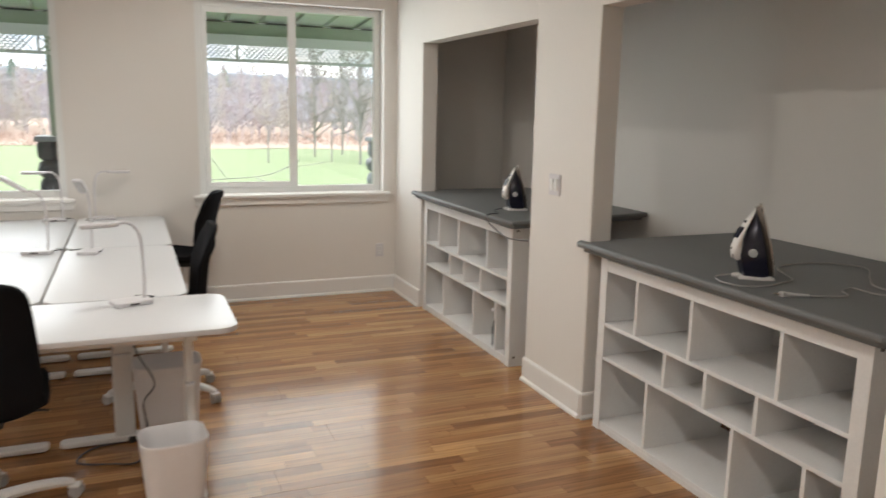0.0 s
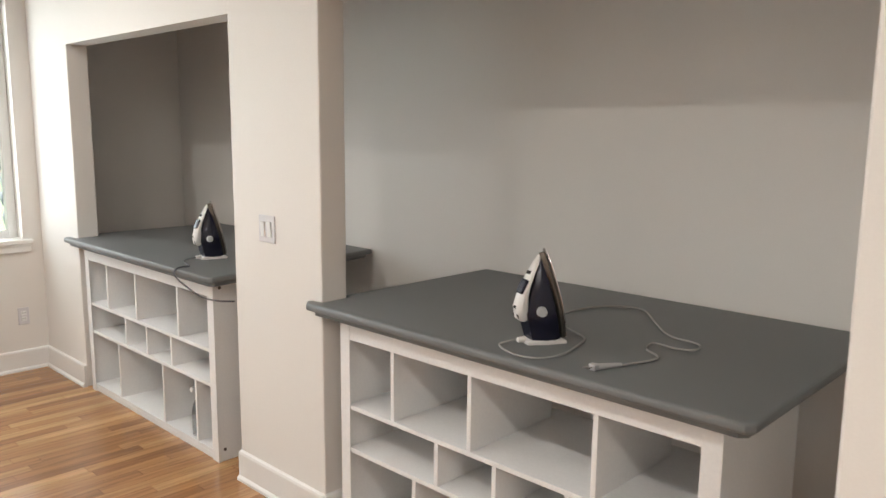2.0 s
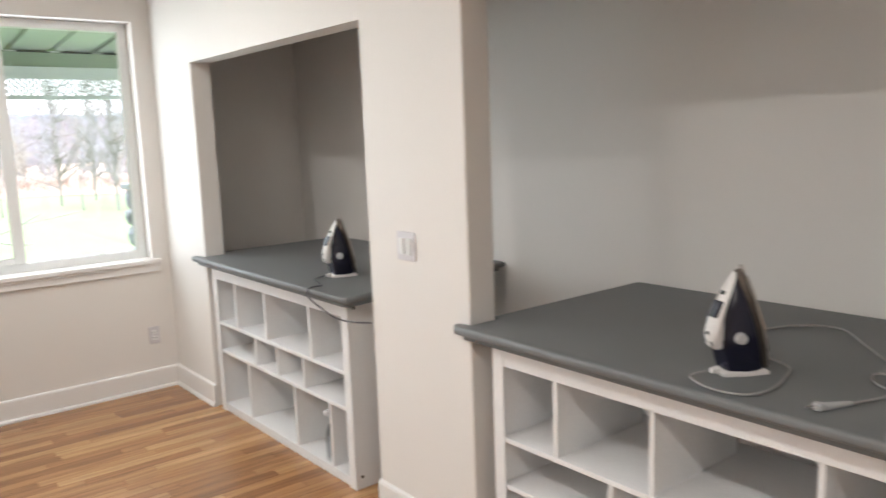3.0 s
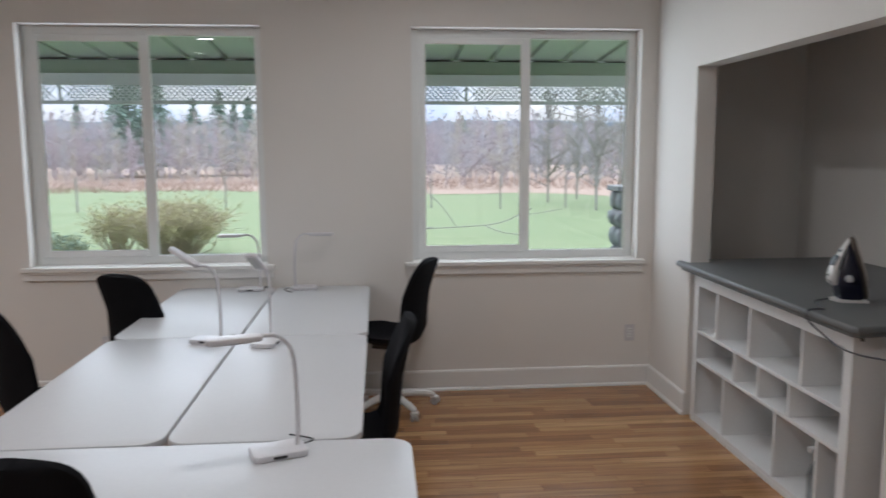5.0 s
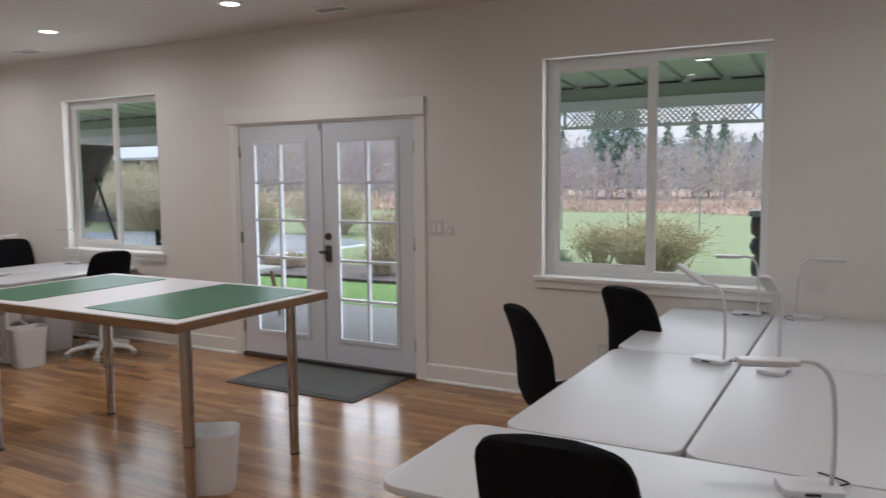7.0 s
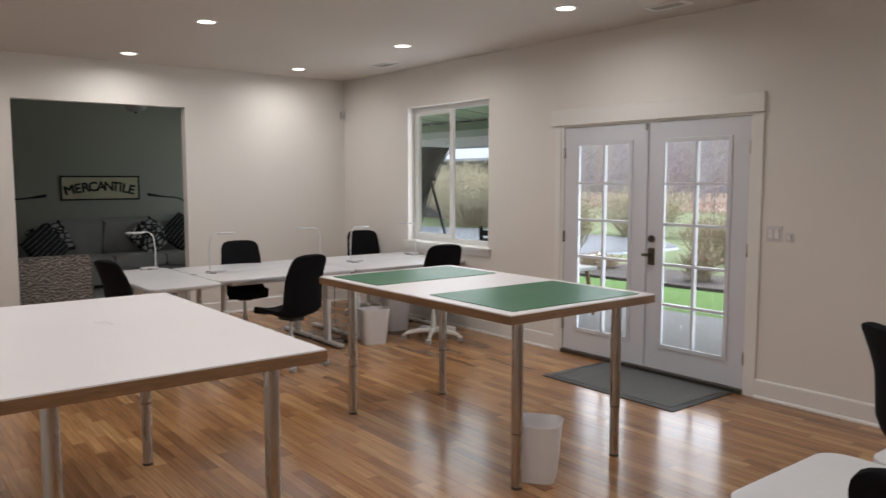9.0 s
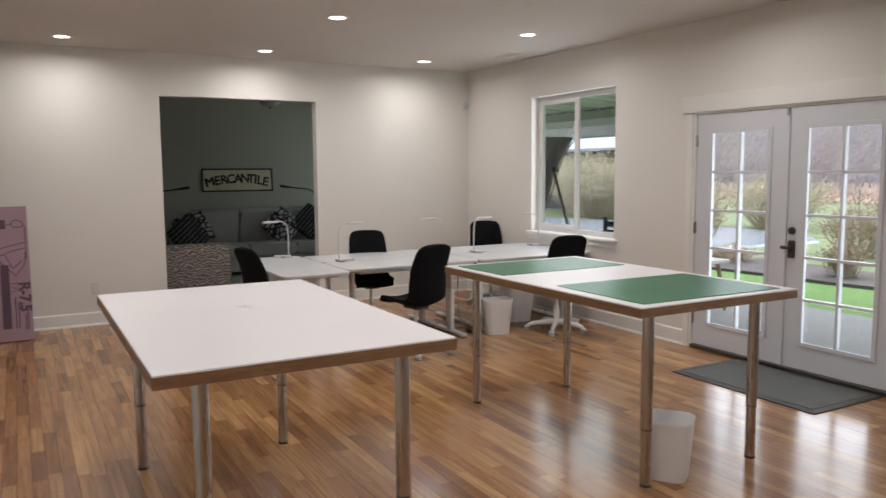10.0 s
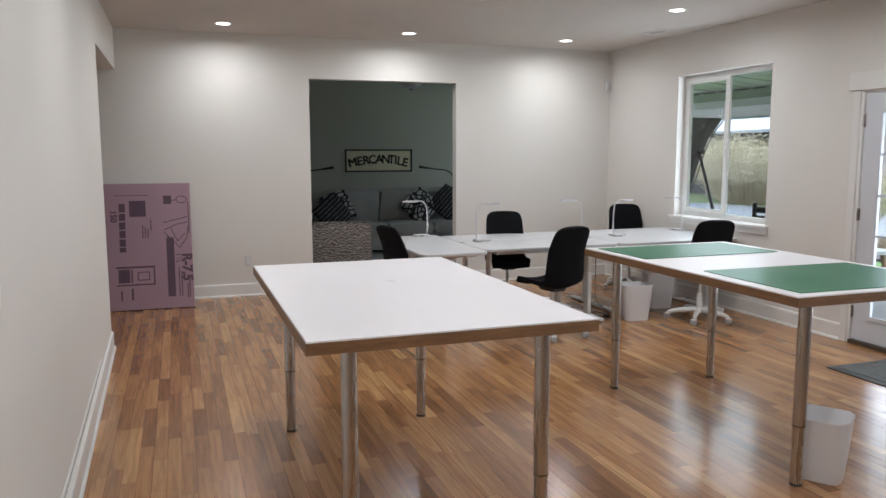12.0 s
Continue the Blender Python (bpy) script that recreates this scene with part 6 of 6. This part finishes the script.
far_woods()


def treeline(name, dist, height, jag, material, label, west):
    """A far mass of treetops or hills with an uneven top edge."""
    verts, faces = [], []
    k = 1500
    for i in range(k + 1):
        deg = -78 + 156 * i / k
        a = radians(deg)
        x, y = dist * math.sin(a), dist * math.cos(a)
        h = height + west * min(1.0, max(0.0, (-deg - 22) / 10))
        for f, w in ((0.017, 0.7), (0.1, 0.6), (0.37, 0.5), (0.91, 0.35)):
            h += jag * w * noise.noise(Vector((i * f, f * 30, 0)))
        verts += [(x, y, -1.0), (x, y, h)]
    for i in range(k):
        faces.append((2 * i, 2 * i + 2, 2 * i + 3, 2 * i + 1))
    setting(mesh_of(name, verts, faces, material), label, "backdrop")


# backdrops whose haze lies in their pale colours
treeline("backdrop", 92, 4.7, 1.0, M_BACKWOOD, "grey-brown mass of distant winter trees, coloured pale for haze", 2.6)
treeline("backdrop_hills", 420, 17.5, 2.2, M_HILL, "wooded hills with haze put into their pale blue colour", 5.0)

# nearer bare tree, fallen branches, fence posts on the lawn
tr = thing("bare_tree", "slender bare deciduous tree on the lawn", "tree", "bare trees")
st = Sticks()
for q, w, h in ((6.9, 24.0, 4.9), (8.1, 25.5, 5.2), (6.2, 27.5, 4.2), (9.4, 26.0, 4.8), (7.6, 29.0, 4.6)):
    for again in range(2):
        bare_tree(st, q, w, h)
st.done("branches", M_BARK, tr)
fb = thing("fallen_branch", "pale fallen branches lying on the lawn", "branch")
bm = bmesh.new()
for pts, r in (([(1.2, 18.0, -0.05), (2.0, 17.6, 0.02), (2.9, 17.4, 0.12), (3.6, 17.5, 0.42)], 0.035), ([(2.0, 17.6, 0.02), (1.7, 17.7, 0.45), (1.35, 17.8, 0.80)], 0.03), ([(2.6, 17.4, 0.05), (2.9, 17.0, -0.04), (3.3, 16.8, -0.08)], 0.03),
               ([(1.5, 17.9, 0.0), (1.0, 17.5, -0.06), (0.7, 17.3, -0.1)], 0.03), ([(3.2, 17.45, 0.25), (3.9, 17.8, 0.30), (4.4, 18.0, 0.36)], 0.02)):
    tube(bm, smooth_path(pts, 4), r * 0.34, 6)
part("branch", bm, M_BARK, fb, smooth=True)
post = None
for x in np.arange(-31.6, 11, 2.1):
    m = pose(x, 25.0 + 0.3 * math.sin(x), GZ + 0.0, 0, 0, 10 * math.sin(3 * x))
    if post is None:
        post = thing("fence_post", "thin weathered wooden fence post on the lawn", "fence post", "fence posts", m)
        block("stake", M_BARK, post, -0.022, -0.022, -0.1, 0.022, 0.022, 1.05, bevel=0.005)
    else:
        copy_thing(post, m)

# patio umbrella, rocking chair and table by the far window
um = thing("patio_umbrella", "dark grey cantilever patio umbrella folded down on the patio", "umbrella", at=pose(-8.86, 8.60, -0.115))
bm = bmesh.new()
rod(bm, (0, 0, 0), (0, 0, 0.07), 0.26, 0.24, 24)
part("base", bm, M_DARKMETAL, um)
bm = bmesh.new()
rod(bm, (0, 0, 0.05), (-0.74, 0, 1.75), 0.022)
part("pole", bm, M_INK, um)
bm = bmesh.new()
# the canopy hangs from its rim: a concave front edge, a level top, bulging towards the middle
rings = []
for v in (-1.0, -0.6, -0.2, 0.2, 0.6, 1.0):
    g = 1 - 0.16 * v * v
    prof = [(-1.10, 0.98), (-0.91, 1.27), (-0.77, 1.60), (-0.58, 1.92), (-0.29, 2.20), (-0.75, 2.225), (-1.55, 2.27), (-1.55, 1.20)]
    rings.append([bm.verts.new((-1.55 + (px + 1.55) * g, 0.14 * v, 1.6 + (pz - 1.6) * g)) for px, pz in prof])
for p, q in zip(rings, rings[1:]):
    for k in range(8):
        bm.faces.new((p[k], p[(k + 1) % 8], q[(k + 1) % 8], q[k]))
bm.faces.new(rings[0][::-1]), bm.faces.new(rings[-1])
canopy = part("canopy", bm, M_CANVAS, um, "dark grey drooping canopy")
for v in (-0.6, 0.6):
    bm = bmesh.new()
    tube(bm, smooth_path([(-1.08, 0.14 * v, 1.02), (-0.90, 0.14 * v, 1.29), (-0.75, 0.14 * v, 1.62), (-0.56, 0.14 * v, 1.94), (-0.31, 0.14 * v, 2.17)], 3), 0.009, 6)
    part("rib", bm, M_INK, canopy)
bm = bmesh.new()
rod(bm, (-0.80, 0, 1.72), (-0.64, 0, 1.72), 0.045, 0.04)
part("crank_box", bm, M_INK, um)

sh = thing("shed", "long open shed with a pale metal roof beyond the pond", "shed")
bm = bmesh.new()
vs = [bm.verts.new(p) for x in (-36, -21.5) for p in ((x, 21, 2.32), (x, 21, 2.42), (x, 22.8, 3.05), (x, 22.8, 2.95))]
for q in ((0, 1, 2, 3), (4, 7, 6, 5), (0, 4, 5, 1), (1, 5, 6, 2), (2, 6, 7, 3), (3, 7, 4, 0)):
    bm.faces.new([vs[k] for k in q])
part("roof", bm, M_PALEROOF, sh, "pale weathered metal roof")
block("eave_beam", M_INK, sh, -35.9, 21.1, 2.17, -21.6, 21.3, 2.33)
block("back_wall", M_STONE, sh, -35.8, 22.5, -0.3, -21.7, 22.7, 2.9)
for x in (-35.5, -32.1, -28.7, -25.3, -21.9):
    block("post", M_BARK, sh, x - 0.08, 21.1, -0.3, x + 0.08, 21.26, 2.17)


def patio_chair(m, material, label):
    c = thing("patio_chair", label, "patio chair", "patio chairs", m)
    for k in range(5):
        block("seat_slat", material, c, -0.25, -0.24 + k * 0.10, 0.40, 0.25, -0.16 + k * 0.10, 0.42, bevel=0.004)
    for x in (-0.24, 0.24):
        block("back_post", material, c, x - 0.025, -0.30, 0.0, x + 0.025, -0.25, 1.02, bevel=0.006)
        block("front_leg", material, c, x - 0.025, 0.20, 0.0, x + 0.025, 0.25, 0.62, bevel=0.006)
        block("armrest", material, c, x - 0.04, -0.26, 0.62, x + 0.04, 0.28, 0.65, bevel=0.006)
    for z in (0.52, 0.66, 0.80, 0.92):
        block("back_slat", material, c, -0.22, -0.29, z - 0.04, 0.22, -0.265, z + 0.04, bevel=0.004)


patio_chair(pose(-8.2, 8.6, -0.115, 0, 0, 205), M_INK, "dark slatted patio chair by the far window")
pt = thing("patio_table", "light wooden patio table with slanted legs", "patio table", at=pose(-6.62, 8.40, -0.115))
bm = bmesh.new()
slab(bm, rounded(-0.45, -0.35, 0.35, 0.35, 0.05), 0.58, 0.62, 0.004)
part("tabletop", bm, M_WHITEPAINT, pt)
for x, y in ((-0.36, -0.28), (0.26, -0.28), (-0.36, 0.28), (0.26, 0.28)):
    bm = bmesh.new()
    rod(bm, (x * 1.15, y * 1.15, 0), (x * 0.9, y * 0.9, 0.58), 0.02, 0.026)
    part("leg", bm, M_WOOD, pt)

# ---- floor boards, each a board of three strips ----
bm = bmesh.new()
BW, BL = 3 * STRIP, 1.29
g = 0.0004
a = [bm.verts.new(p) for p in ((g, g, -0.0065), (BL - g, g, -0.0065), (BL - g, BW - g, -0.0065), (g, BW - g, -0.0065))]
c = [bm.verts.new(p) for p in ((g, g, -0.0008), (BL - g, g, -0.0008), (BL - g, BW - g, -0.0008), (g, BW - g, -0.0008))]
e = [bm.verts.new(p) for p in ((0.0007, 0.0007, 0), (BL - 0.0007, 0.0007, 0), (BL - 0.0007, BW - 0.0007, 0), (0.0007, BW - 0.0007, 0))]
for lo, hi in ((a, c), (c, e)):
    for i in range(4):
        bm.faces.new((lo[i], lo[(i + 1) % 4], hi[(i + 1) % 4], hi[i]))
bm.faces.new(e)
board_mesh = bpy.data.meshes.new("floor_board")
bm.to_mesh(board_mesh)
bm.free()
board_mesh.materials.append(M_FLOOR)
rows = int((YN - 0.5) / BW) + 1
rest_v, rest_f = [], []
for j in range(-17, rows + 1):
    y = j * BW + 0.5 - (0.5 % BW)
    if y + BW > YN + 0.01:
        continue
    x = XW - BL * ((j * 0.37) % 1.0)
    while x < XE + T:
        x0, x1 = max(x, XW), min(x + BL, XE + T)
        if x1 - x0 > 0.02:
            if y > 0.55 and abs(x1 - x0 - BL) < 1e-6:
                ob = new("floor_board", board_mesh)
                ob.parent, ob.location = FLOOR, (x, y, 0)
            else:
                o = len(rest_v)
                rest_v += [(x0, y, 0), (x1, y, 0), (x1, y + BW, 0), (x0, y + BW, 0)]
                rest_f.append((o, o + 1, o + 2, o + 3))
        x += BL
mesh_of("cut_boards", rest_v, rest_f, M_FLOOR, FLOOR)
